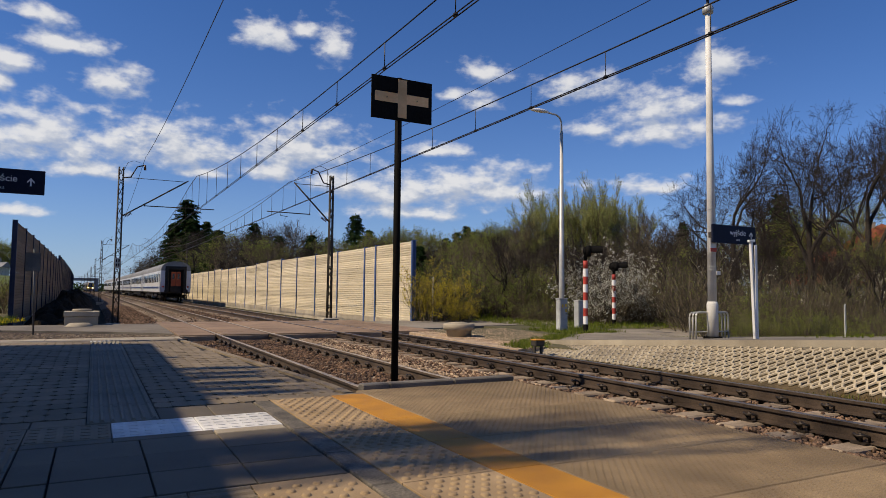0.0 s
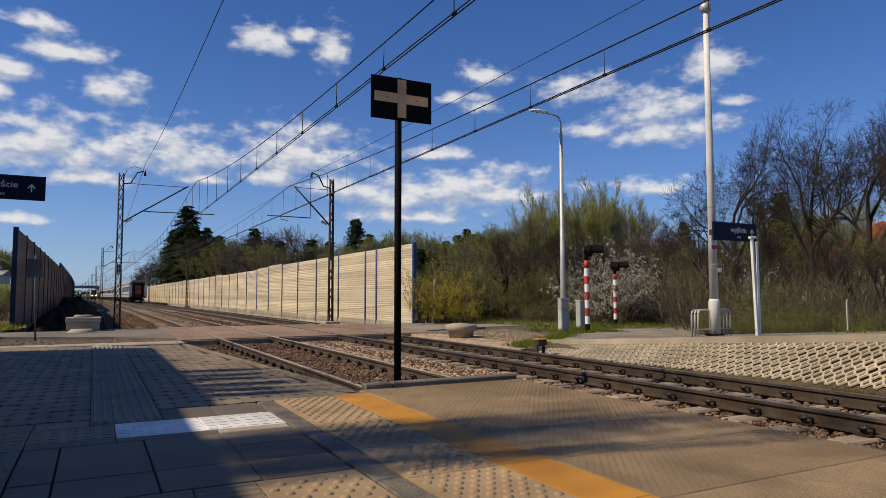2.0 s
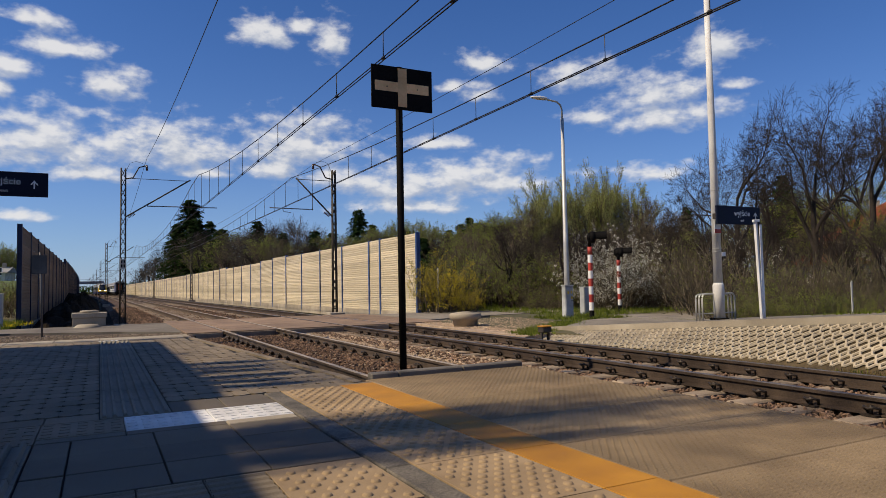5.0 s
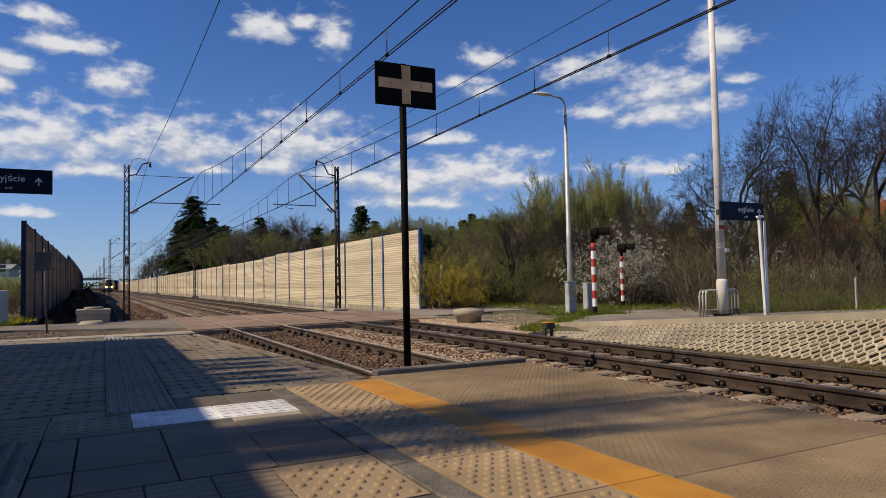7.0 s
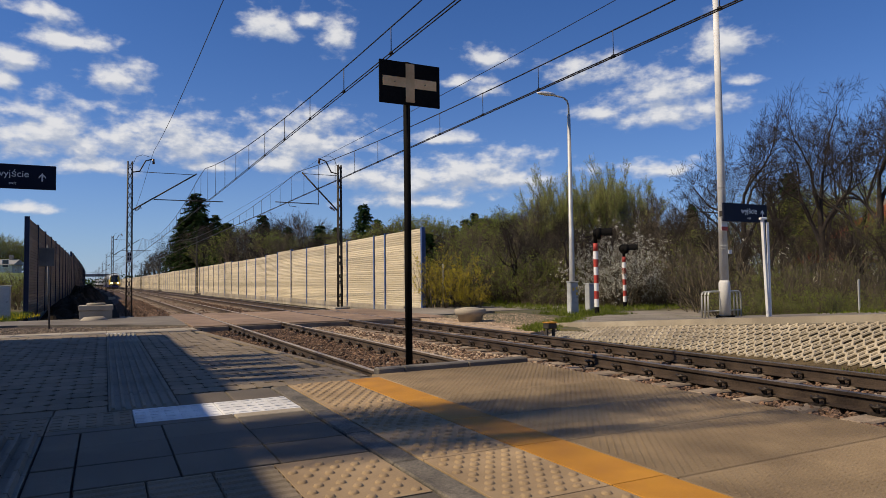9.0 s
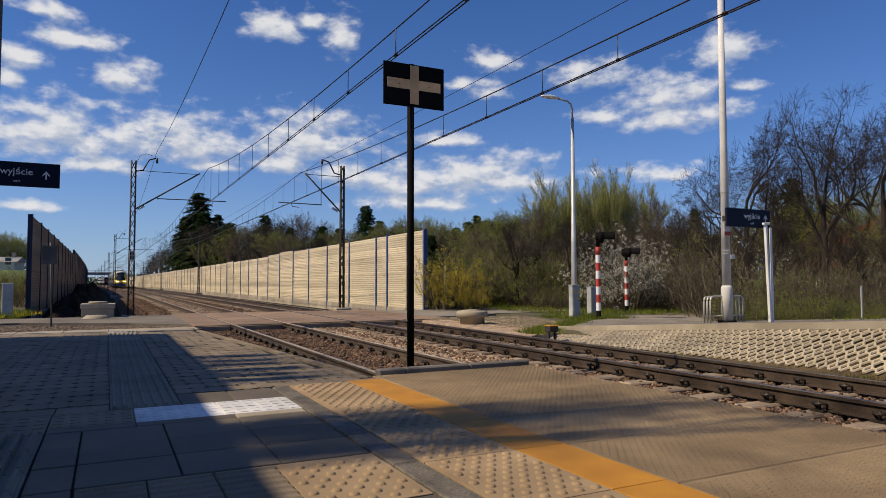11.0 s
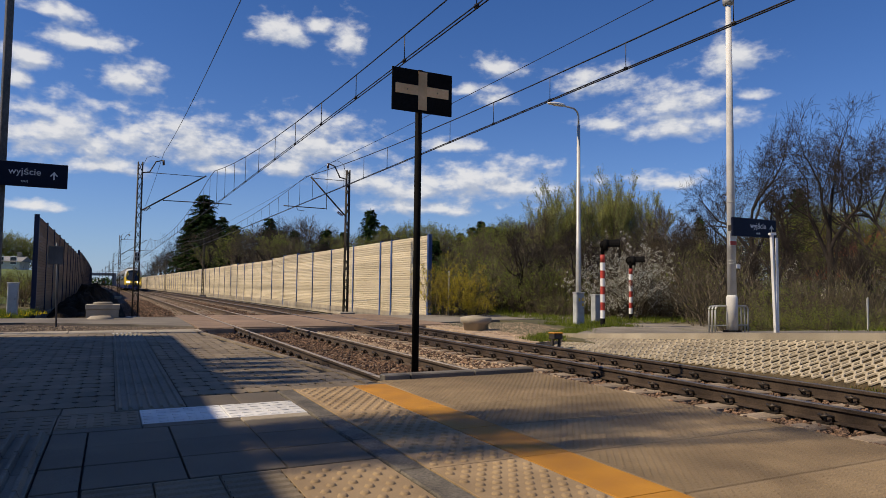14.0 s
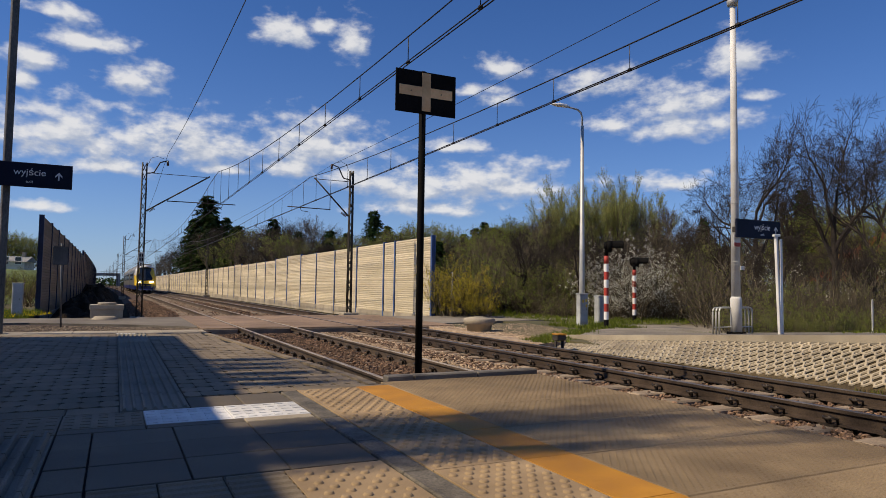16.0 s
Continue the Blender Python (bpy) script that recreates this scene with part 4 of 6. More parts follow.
def build_ramp():
    ys = [-4, 0, 2, 4.2] + [4.2 + .6 * i for i in range(1, 16)] + [13.4]
    # solid bank under the slabs, and the path on top
    sec = lambda y: [(8.55, -.34), (8.6, -.20), (10.2, ramp_z(y) - .135), (10.21, ramp_z(y)), (13.9, ramp_z(y) + .01), (14.6, ramp_z(y) - .15), (15.5, -.3)]
    vs, fs, idx = [], [], []
    for y in ys:
        vs += [(x, y, z) for x, z in sec(y)]
    k = 7
    for j in range(len(ys) - 1):
        for i in range(k - 1):
            fs.append((j * k + i, j * k + i + 1, (j + 1) * k + i + 1, (j + 1) * k + i))
            idx.append(0 if i < 2 else 1 if i < 4 else 2)
    ramp = tagged(raw("platform_ramp", vs, fs, (SLOPE_SOIL, ASPHALT, SOIL), None, "", idx), "paved ramp rising beside the far track", "ramp", kind="structure")
    # edge kerb
    for a, b in zip(ys, ys[1:]):
        bm = NB()
        za, zb = ramp_z(a), ramp_z(b)
        v = [bm.verts.new(p) for p in ((10.2, a, za - .1), (10.3, a, za - .1), (10.3, a, za + .02), (10.2, a, za + .02), (10.2, b, zb - .1), (10.3, b, zb - .1), (10.3, b, zb + .02), (10.2, b, zb + .02))]
        for q in ((0, 1, 5, 4), (3, 7, 6, 2), (0, 4, 7, 3), (1, 2, 6, 5), (0, 3, 2, 1), (4, 5, 6, 7)):
            bm.faces.new([v[i] for i in q])
        part("edge_kerb", bm, CONCRETE, ramp)
    # openwork slab: a lattice of slanting ribs, unit length along y and up the slope
    LY, LU, NYC, NUC = .66, .55, 4, 2

    def lattice():
        vs, fs = [], []

        def bar(p, q, w, h):
            d = Vector((q[0] - p[0], q[1] - p[1])).normalized()
            n = Vector((-d.y, d.x)) * w / 2
            b = len(vs)
            for (x, y) in (p, q):
                for s in (-1, 1):
                    vs.extend([(x + n.x * s * 1.25, y + n.y * s * 1.25, 0), (x + n.x * s * .8, y + n.y * s * .8, h)])
            fs.extend([(b + 1, b + 3, b + 7, b + 5), (b, b + 1, b + 5, b + 4), (b + 3, b + 2, b + 6, b + 7), (b, b + 2, b + 3, b + 1), (b + 4, b + 5, b + 7, b + 6)])
        cy, cu = LY / NYC, LU / NUC
        for i in range(NYC):
            for j in range(NUC):
                y0, u0 = i * cy, j * cu
                s = .16 * cy
                # hexagonal mesh: long flanks up the slope, slanting links between
                bar((y0, u0), (y0 + cy / 2 - s, u0 + cu / 2), .036, .022)
                bar((y0 + cy / 2 - s, u0 + cu / 2), (y0 + cy / 2 + s, u0 + cu / 2), .038, .022)
                bar((y0 + cy / 2 + s, u0 + cu / 2), (y0 + cy, u0 + cu), .036, .0215)
                bar((y0 + cy / 2 + s, u0 + cu / 2), (y0 + cy, u0), .036, .021)
                bar((y0, u0 + cu), (y0 + cy / 2 - s, u0 + cu / 2), .036, .0218)
        me = bpy.data.meshes.new("lattice_slab")
        me.from_pydata(vs, [], fs)
        me.materials.append(CONCRETE_WARM)
        return me
    me = lattice()
    y = 1.2
    while y < 12.6:
        za = ramp_z(y + .3) - .06
        foot, head = Vector((8.92, y, -.175 + .2 * (za + .085))), Vector((10.2, y, za - .05))
        up = head - foot
        length = up.length
        up.normalize()
        yv = Vector((0, 1, (ramp_z(y + .6) - ramp_z(y)) / .6 * .5)).normalized()
        nrm = up.cross(yv).normalized()
        if nrm.z < 0:
            nrm = -nrm
        rows = 3
        sc = length / (rows * LU)
        for r in range(rows):
            o = foot + up * (r * LU * sc)
            m = Matrix(((yv.x, up.x * sc, nrm.x, o.x), (yv.y, up.y * sc, nrm.y, o.y), (yv.z, up.z * sc, nrm.z, o.z + random.uniform(-.006, .006)), (0, 0, 0, 1)))
            share("lattice_slab", me, m, ramp)
        y += LY
    return ramp


SLOPE_SOIL = mat("slope_soil", (.042, .03, .015), (.115, .083, .042), 5.0, .95, bump=.8, fine=30)
CONCRETE_WARM = mat("warm_concrete", (.375, .315, .222), (.53, .455, .33), 2.0, .85, bump=.25, fine=60)
build_ramp()


# ---- masts and overhead line ----
def lattice_mast(place, h, top, bottom, group="overhead line masts"):
    m = thing("catenary_mast", place, "dark lattice steel overhead-line mast", "mast", group)
    bm = NB()
    box(bm, (-.35, -.35, -.35), (.35, .35, .08), .03)
    part("foundation", bm, CONCRETE, m, "concrete footing")
    a, b = bottom / 2, top / 2
    for sx in (-1, 1):
        for sy in (-1, 1):
            bm = NB()
            lo, hi = Vector((sx * a, sy * a, 0)), Vector((sx * b, sy * b, h))
            tube(bm, [lo, hi], .03, 4)
            part("leg", bm, MAST, m)
    n = int(h / .42)
    for face in range(4):
        for i in range(n):
            z0, z1 = i * h / n, (i + 1) * h / n
            w0, w1 = a + (b - a) * z0 / h, a + (b - a) * z1 / h
            s = 1 if i % 2 else -1
            p, q = (s * w0, w0, z0), (-s * w1, w1, z1)
            for _ in range(face):
                p, q = (p[1], -p[0], p[2]), (q[1], -q[0], q[2])
            bm = NB()
            tube(bm, [p, q], .016, 3)
            part("brace", bm, MAST, m)
    return m


def cantilever(m, side, reach, ztop, zarm, zreg, horn):
    """Bracket arms that hold the wires; side: +1 to the east."""
    bm = NB()
    tube(bm, [(side * .1, 0, zarm), (side * (reach - .25), 0, ztop)], .035, 6)
    part("bracket_tube", bm, MAST, m)
    bm = NB()
    tube(bm, [(side * .1, 0, ztop - .05), (side * (reach - .35), 0, ztop - .05)], .014, 5)
    part("tie_rod", bm, MAST, m)
    bm = NB()
    tube(bm, [(side * .95, 0, zreg), (side * (reach + .9), 0, zreg + .02)], .022, 5)
    part("registration_arm", bm, MAST, m)
    bm = NB()
    tube(bm, [(side * .97, 0, zreg - .03), (side * .97, 0, zarm + (ztop - zarm) * .87 / (reach - .35))], .016, 5)
    part("hanger", bm, MAST, m)
    bm = NB()
    tube(bm, [(side * (reach + .35), 0, zreg + .02), (side * (reach + .3), 0, zreg - .13), (side * reach, 0, zreg - .16)], .014, 5)
    part("steady_arm", bm, MAST, m)
    bm = NB()
    for k in range(5):
        tube(bm, [(side * (.22 + k * .05), 0, zarm + .01 + k * .03), (side * (.245 + k * .05), 0, zarm + .025 + k * .03)], .06, 8)
    part("insulator", bm, BROWN_GLAZE, m, "brown ribbed insulator")
    # horn that carries the feeder
    bm = NB()
    zt = horn
    tube(bm, [(side * .05, 0, zt - .42), (side * .38, 0, zt - .35), (side * .62, 0, zt + .12), (side * .92, 0, zt + .22)], .03, 6)
    part("feeder_horn", bm, MAST, m)
    bm = NB()
    tube(bm, [(side * .92, 0, zt + .22), (side * .94, 0, zt + .0)], .05, 8)
    part("insulator", bm, BROWN_GLAZE, m, "brown ribbed insulator")
    bm = NB()
    tube(bm, [(side * .1, 0, zt - .1), (side * .25, 0, zt + .28), (side * .5, 0, zt + .38), (side * .78, 0, zt + .3)], .008, 4)
    part("jumper_wire", bm, WIRE, m)


BROWN_GLAZE = mat("brown_glaze", (.06, .03, .02), (.10, .05, .035), 3.0, .25, bump=0)


def build_masts():
    for i in range(7):
        y = 30.7 + i * 50
        m = lattice_mast((.72 + bend(y), y, -.3), 6.8, .17, .22)
        cantilever(m, 1, 2.98, 6.42, 4.68, 5.18, 6.75)
        if i == 0:
            bm = NB()
            box(bm, (-.11, -.24, 2.42), (.11, -.21, 2.86), .01)
            p = part("number_plate", bm, GALV, m, "pale plate with dark bars")
            for z in (2.49, 2.67):
                bm = NB()
                for dx in (-.06, .06):
                    box(bm, (dx * .8 - .025, -.247, z), (dx * .8 + .025, -.241, z + .13))
                part("bar", bm, BLACK, p)
        y = 27.5 + i * 50
        m = lattice_mast((9.12 + bend(y), y, -.02), 6.42, .13, .17)
        cantilever(m, -1, 1.95, 5.98, 4.36, 4.62, 6.42)


def messenger_z(y, low, high, y_mast, span=50.0):
    u = ((y - y_mast) / span) % 1.0
    return low + (high - low) * abs(2 * u - 1) ** 2.4


def build_wires():
    ys = [-40 + 2.5 * i for i in range(150)]
    lines = (("overhead_wire", 3.72, 30.7, 4.71, 5.12, 6.35, -19.2, 2.3), ("overhead_wire", 7.2, 27.5, 4.82, 5.24, 5.95, -18.15, 2.12))
    for name, x, ym, zc, low, high, first_y, gap in lines:
        w = thing(name, (0, 0, 0), "dark overhead contact line with droppers", "overhead line", "overhead lines")
        for off in (-.025, .03):
            bm = NB()
            tube(bm, [(x + off + bend(y), y, zc) for y in ys], .012, 4, caps=False)
            part("contact_wire", bm, WIRE, w)
        bm = NB()
        tube(bm, [(x + bend(y), y, messenger_z(y, low, high, ym)) for y in ys], .014, 4, caps=False)
        part("messenger_wire", bm, WIRE, w)
        y = first_y
        while y < 190:
            z = messenger_z(y, low, high, ym)
            bm = NB()
            tube(bm, [(x + bend(y), y, zc), (x + bend(y), y, z)], .008, 4)
            box(bm, (x + bend(y) - .02, y - .03, zc - .02), (x + bend(y) + .02, y + .03, zc + .03))
            part("dropper", bm, WIRE, w)
            y += gap
    for x, ym, low, high in ((1.62, 30.7, 6.2, 6.95), (8.22, 27.5, 6.35, 6.62)):
        bm = NB()
        tube(bm, [(x + bend(y), y, messenger_z(y, low, high, ym)) for y in ys], .009, 4, caps=False)
        tagged(part("feeder_wire", bm, WIRE), "thin dark feeder wire", "overhead line", "overhead lines")


build_masts()
build_wires()


# ---- signs, poles and small things ----
def plus_sign():
    s = thing("track_end_sign", (3.61, 7.58, -.2), "black plate with a cream cross on a black post", "railway sign")
    bm = NB()
    tube(bm, [(0, 0, -.1), (0, 0, 4.45)], .05, 12)
    part("post", bm, BLACK, s)
    bm = NB()
    box(bm, (-.45, -.085, 3.87), (.49, -.065, 4.48), .004)
    p = part("plate", bm, BLACK, s)
    bm = NB()
    box(bm, (-.05, -.0935, 3.91), (.085, -.0875, 4.46))
    part("cross_bar", bm, CREAM, p, "cream painted upright bar")
    bm = NB()
    box(bm, (-.40, -.092, 4.115), (-.05, -.0868, 4.255))
    box(bm, (.085, -.092, 4.115), (.43, -.0868, 4.255))
    part("cross_bar", bm, CREAM, p, "cream painted cross bar")
    for x in (-.22, .25):
        bm = NB()
        tube(bm, [(x, -.1, 4.18), (x, -.085, 4.18)], .009, 8)
        part("bolt", bm, MAST, p)
    bm = NB()
    tube(bm, [(0, 0, 4.45), (0, 0, 4.5)], .055, 12)
    part("cap", bm, BLACK, s)


def lamp_post():
    s = thing("street_lamp", (14.0, 17.25, -.05), "slim grey steel street lamp with curved arm", "street lamp")
    bm = NB()
    tube(bm, [(0, 0, 0), (0, 0, 1.5), (0, 0, 6.9)], [.095, .09, .055], 14)
    part("pole", bm, GALV, s)
    bm = NB()
    tube(bm, [(0, 0, 6.85), (0, 0, 7.2), (-.06, 0, 7.36), (-.2, 0, 7.45), (-.75, 0, 7.5)], .032, 8)
    part("arm", bm, GALV, s)
    bm = NB()
    prof = [(-.55, .0, .05), (-.68, .1, .075), (-.95, .13, .085), (-1.2, .09, .05), (-1.3, .02, .02)]
    rings = []
    for x, w, h in prof:
        rings.append([bm.verts.new((x, max(w, .03) * math.cos(a), 7.49 + h * (math.sin(a) if math.sin(a) > 0 else .45 * math.sin(a)))) for a in (2 * math.pi * k / 10 for k in range(10))])
    for a, b in zip(rings, rings[1:]):
        for k in range(10):
            bm.faces.new((a[k], a[(k + 1) % 10], b[(k + 1) % 10], b[k])).smooth = True
    bm.faces.new(rings[0])
    bm.faces.new(rings[-1])
    bmesh.ops.recalc_face_normals(bm, faces=bm.faces[:])
    part("lamp_head", bm, WHITE, s, "pale lamp head")


def cabinet(name, place, w, d, h, label, orange=False, turn=0):
    c = thing(name, place, label, "cabinet", "cabinets", turn=turn)
    bm = NB()
    box(bm, (-w / 2, -d / 2, 0), (w / 2, d / 2, h), .015)
    part("body", bm, GREY_PAINT, c)
    bm = NB()
    box(bm, (-w / 2 - .02, -d / 2 - .02, h), (w / 2 + .02, d / 2 + .02, h + .04), .01)
    part("cap", bm, GREY_PAINT, c)
    bm = NB()
    box(bm, (-w / 2 + .03, -d / 2 - .012, .15), (w / 2 - .03, -d / 2 - .001, h - .05), .004)
    dr = part("door", bm, GREY_PAINT, c)
    bm = NB()
    tube(bm, [(w / 2 - .08, -d / 2 - .03, h * .55), (w / 2 - .08, -d / 2 - .01, h * .55)], .018, 8)
    part("lock", bm, MAST, dr)
    if orange:
        for k, (dx, dz) in enumerate(((-.05, .0), (.08, .02), (.09, -.16))):
            bm = NB()
            box(bm, (dx - .035, -d / 2 - .017, h * .75 + dz), (dx + .035, -d / 2 - .0125, h * .75 + dz + .1))
            part("sticker", bm, EMU_YELLOW, dr, "orange sticker")
    return c


def crossing_signal(place, h, turn, label):
    s = thing("crossing_signal", place, label, "crossing signal", "crossing signals")
    n = 9
    z = 0.0
    hs = h / n
    bm = NB()
    box(bm, (-.13, -.13, -.2), (.13, .13, .06), .02)
    part("foot", bm, BLACK, s)
    for k in range(n):
        bm = NB()
        tube(bm, [(0, 0, z + .05), (0, 0, z + hs + .05)], .075, 14, caps=k == n - 1)
        part("band", bm, (BLACK if k == 0 else WHITE if k % 2 else RED), s)
        z += hs
    bm = NB()
    tube(bm, [(0, 0, z + .02), (0, 0, z + .5)], .06, 10)
    part("head_post", bm, BLACK, s)
    for a in turn:
        bm = NB()
        tube(bm, [(0, -.06, 0), (0, .1, 0)], .185, 16)
        tube(bm, [(0, .1, 0), (0, .2, 0)], [.15, .07], 16)
        # hood
        hood = [[bm.verts.new((r * math.sin(b), y, r * math.cos(b))) for b in (math.radians(-110 + 220 * k / 12) for k in range(13))] for r, y in ((.17, -.06), (.18, -.42))]
        for k in range(12):
            bm.faces.new((hood[0][k], hood[0][k + 1], hood[1][k + 1], hood[1][k]))
        hd = part("light_head", bm, BLACK, s, "black hooded signal light")
        hd.matrix_basis = pose(.12 * math.sin(radians(a)), -.12 * math.cos(radians(a)), z + .36, 0, 0, a)
        bm = NB()
        tube(bm, [(0, -.075, 0), (0, -.055, 0)], .13, 14)
        part("lens", bm, RED_GLASS, hd, "unlit dark red lens")
    return s


POLE = mat("pale_pole", (.48, .475, .455), (.63, .625, .60), 2.0, .75, bump=.2, fine=50, stain=.25)
RED_GLASS = mat("red_glass", (.06, .004, .003), (.1, .008, .006), 3.0, .15, bump=0)


def tall_pole(name, place, h, label, r0, r1, sleeve):
    s = thing(name, place, label, "pole", "tall poles")
    bm = NB()
    tube(bm, [(0, 0, .0), (0, 0, sleeve), (0, 0, sleeve + .06)], [r0, r0, r0 * .8], 18)
    part("sleeve", bm, POLE, s, "wider concrete foot")
    bm = NB()
    tube(bm, [(0, 0, sleeve), (0, 0, h)], [r0 * .8, r1], 16)
    part("shaft", bm, POLE, s)
    bm = NB()
    box(bm, (-r0 - .03, -r0 - .03, -.15), (r0 + .03, r0 + .03, .05), .02)
    part("foot", bm, BLACK, s)
    for z in (1.55, 1.62, 2.95):
        bm = NB()
        tube(bm, [(0, 0, z), (0, 0, z + .01)], r0 * .8 + .002, 16)
        part("strap", bm, GALV, s)
    return s


# weathered steel, made darker to hold the shade on the post
POST_STEEL = mat("shaded_weathered_post_steel", (.07, .066, .06), (.17, .16, .145), 2.0, .6, .15, bump=.12, fine=30, stretch=(1, 1, .4))


def exit_sign(name, place, w, h, size, label, arrow_x, text_x):
    s = thing(name, place, label, "exit sign", "exit signs")
    bm = NB()
    box(bm, (0, -.05, 0), (w, .0, h), .008)
    part("panel", bm, NAVY, s)
    for dx in (.1, .28):
        bm = NB()
        box(bm, (dx, .0, h * .3), (dx + .05, .16, h * .6))
        part("bracket", bm, MAST, s)
    text_mesh("wyjście", size, LETTER, s, pose(text_x, -.054, h * .60, 90))
    text_mesh("exit", size * .45, LETTER, s, pose(text_x, -.054, h * .22, 90))
    bm = NB()
    ax, az, k = arrow_x, h * .5, size * .55
    box(bm, (ax - k * .13, -.055, az - k * .8), (ax + k * .13, -.0505, az + k * .5))
    for sgn in (-1, 1):
        v = [bm.verts.new((ax + x * sgn, y, az + z)) for y in (-.0556, -.0506) for x, z in ((0, k * .85), (k * .62, k * .12), (k * .62, -k * .22), (0, k * .45))]
        bm.faces.new(v[:4])
        bm.faces.new(v[4:][::-1])
        for i in range(4):
            bm.faces.new((v[i], v[(i + 1) % 4], v[4 + (i + 1) % 4], v[4 + i]))
    bmesh.ops.recalc_face_normals(bm, faces=bm.faces[:])
    part("arrow", bm, LETTER, s)
    return s


def build_small():
    plus_sign()
    lamp_post()
    cabinet("electrical_cabinet", (13.83, 17.02, -.03), .34, .2, 1.08, "grey metal cabinet with orange stickers by the lamp", True)
    cabinet("electrical_cabinet", (15.6, 18.2, -.03), .42, .25, 1.0, "grey metal cabinet behind the crossing signal")
    crossing_signal((13.79, 15.75, -.03), 2.28, (50,), "red and white crossing signal post, light off")
    crossing_signal((18.08, 19.2, -.03), 2.0, (138, 48), "slim red and white crossing signal with two heads")
    pole = tall_pole("announcement_pole", (12.36, 9.6, .26), 7.65, "tall pale concrete pole on the ramp", .125, .06, .78)
    bm = NB()
    tube(bm, [(0, 0, 7.62), (0, 0, 7.95)], .035, 8)
    part("spigot", bm, MAST, pole)
    bm = NB()
    spin(bm, [(.03, 7.55), (.12, 7.58), (.13, 7.7), (.09, 7.78), (.03, 7.8)], 14)
    part("camera_dome", bm, GALV, pole, "round grey camera dome")
    bm = NB()
    tube(bm, [(-.16, 0, 7.98), (0, 0, 8.05), (.12, 0, 7.95)], .03, 8)
    part("loudspeaker", bm, MAST, pole)
    bm = NB()
    box(bm, (-.26, -.19, 1.96), (-.06, -.17, 2.24), .004)
    p = part("notice", bm, WHITE, pole, "white notice with a red band")
    bm = NB()
    box(bm, (-.26, -.194, 1.96), (-.06, -.1905, 2.05))
    part("red_band", bm, RED, p)
    bm = NB()
    box(bm, (-.05, -.183, 1.44), (.07, -.165, 1.53), .004)
    part("badge", bm, WHITE, pole, "small white badge")
    exit_sign("exit_sign", (12.07, 9.36, 2.42), 1.44, .42, .175, "navy exit sign with white lettering on a concrete pole", 1.27, .82)
    lp = thing("sign_post", (-2.64, 17.38, -.02), "tall square weathered steel post, darkened for shade, carrying the exit sign", "post")
    bm = NB()
    box(bm, (-.078, -.078, 0), (.078, .078, 8.3), .012)
    bmesh.ops.rotate(bm, cent=(0, 0, 0), matrix=Matrix.Rotation(radians(20), 3, "Z"), verts=bm.verts[:])
    part("shaft", bm, POST_STEEL, lp)
    bm = NB()
    box(bm, (-.19, -.19, 0), (.19, .19, .03), .006)
    part("base_plate", bm, POST_STEEL, lp)
    exit_sign("exit_sign", (-2.82, 17.12, 3.42), 1.55, .57, .215, "black exit sign with white lettering on a pole", 1.27, .68)
    # hoops round the pole
    for dy in (0, .09, .18):
        h = thing("hoop_guard", (12.42, 9.66 + dy, ramp_z(9.66 + dy)), "bent galvanised tube hoop guard round the pole", "guard rail", "hoop guards")
        bm = NB()
        r, w, t = .1, .53, .6
        pts = [(-w, 0, -.05), (-w, 0, t - r)] + [(-w + r - r * math.cos(a), 0, t - r + r * math.sin(a)) for a in (.4, .8, 1.2, 1.57)] + [(w - r + r * math.sin(a), 0, t - r + r * math.cos(a)) for a in (.0, .4, .8, 1.2, 1.57)] + [(w, 0, -.05)]
        tube(bm, pts, .019, 8)
        part("hoop", bm, GALV, h)
        bm = NB()
        tube(bm, [(-w, 0, .16), (w, 0, .16)], .014, 6)
        part("rail", bm, GALV, h)
    # twin white posts
    s = thing("white_post", (11.87, 8.1, ramp_z(8.1) - .02), "twin white painted posts, slightly leaning", "post")
    bm = NB()
    box(bm, (-.07, -.03, 0), (-.015, .03, 2.02), .006)
    ob = part("post", bm, WHITE, s)
    ob.rotation_euler = (0, radians(-2.2), 0)
    bm = NB()
    box(bm, (.025, -.015, 0), (.06, .03, 1.95), .006)
    part("post", bm, WHITE, s)
    bm = NB()
    box(bm, (-.05, -.03, 2.0), (.13, .03, 2.05), .008)
    ob = part("head", bm, WHITE, s)
    ob.rotation_euler = (0, radians(-4), 0)
    s = thing("marker_post", (13.15, 7.05, ramp_z(7.05) - .05), "thin grey steel marker post beside the ramp", "post")
    bm = NB()
    box(bm, (-.022, -.012, 0), (-.004, .012, .7), .003)
    part("post", bm, GALV, s)
    bm = NB()
    box(bm, (.003, -.012, .15), (.018, .012, .72), .003)
    part("strip", bm, GALV, s)
    s = thing("marker_post", (12.95, 24.95, -.05), "thin grey steel post beside the pale barrier", "post")
    bm = NB()
    tube(bm, [(0, 0, 0), (.02, 0, 1.95)], .03, 8)
    part("post", bm, GALV, s)
    # small sign seen from behind, by the path
    s = thing("small_sign", (-1.58, 20.5, -.04), "grey sign back on a thin steel post", "sign")
    bm = NB()
    tube(bm, [(0, 0, 0), (-.07, 0, 2.35)], .024, 8)
    part("post", bm, SIGN_BACK, s)
    bm = NB()
    box(bm, (-.27, -.06, 1.74), (.1, -.035, 2.26), .02)
    part("plate", bm, SIGN_BACK, s)
    # concrete chamber with its lid
    s = thing("concrete_chamber", (-.48, 24.6, -.3), "square concrete cable chamber with round lid", "chamber")
    bm = NB()
    box(bm, (-.5, 0, 0), (.5, 1.0, .60), .006)
    part("body", bm, CONCRETE, s)
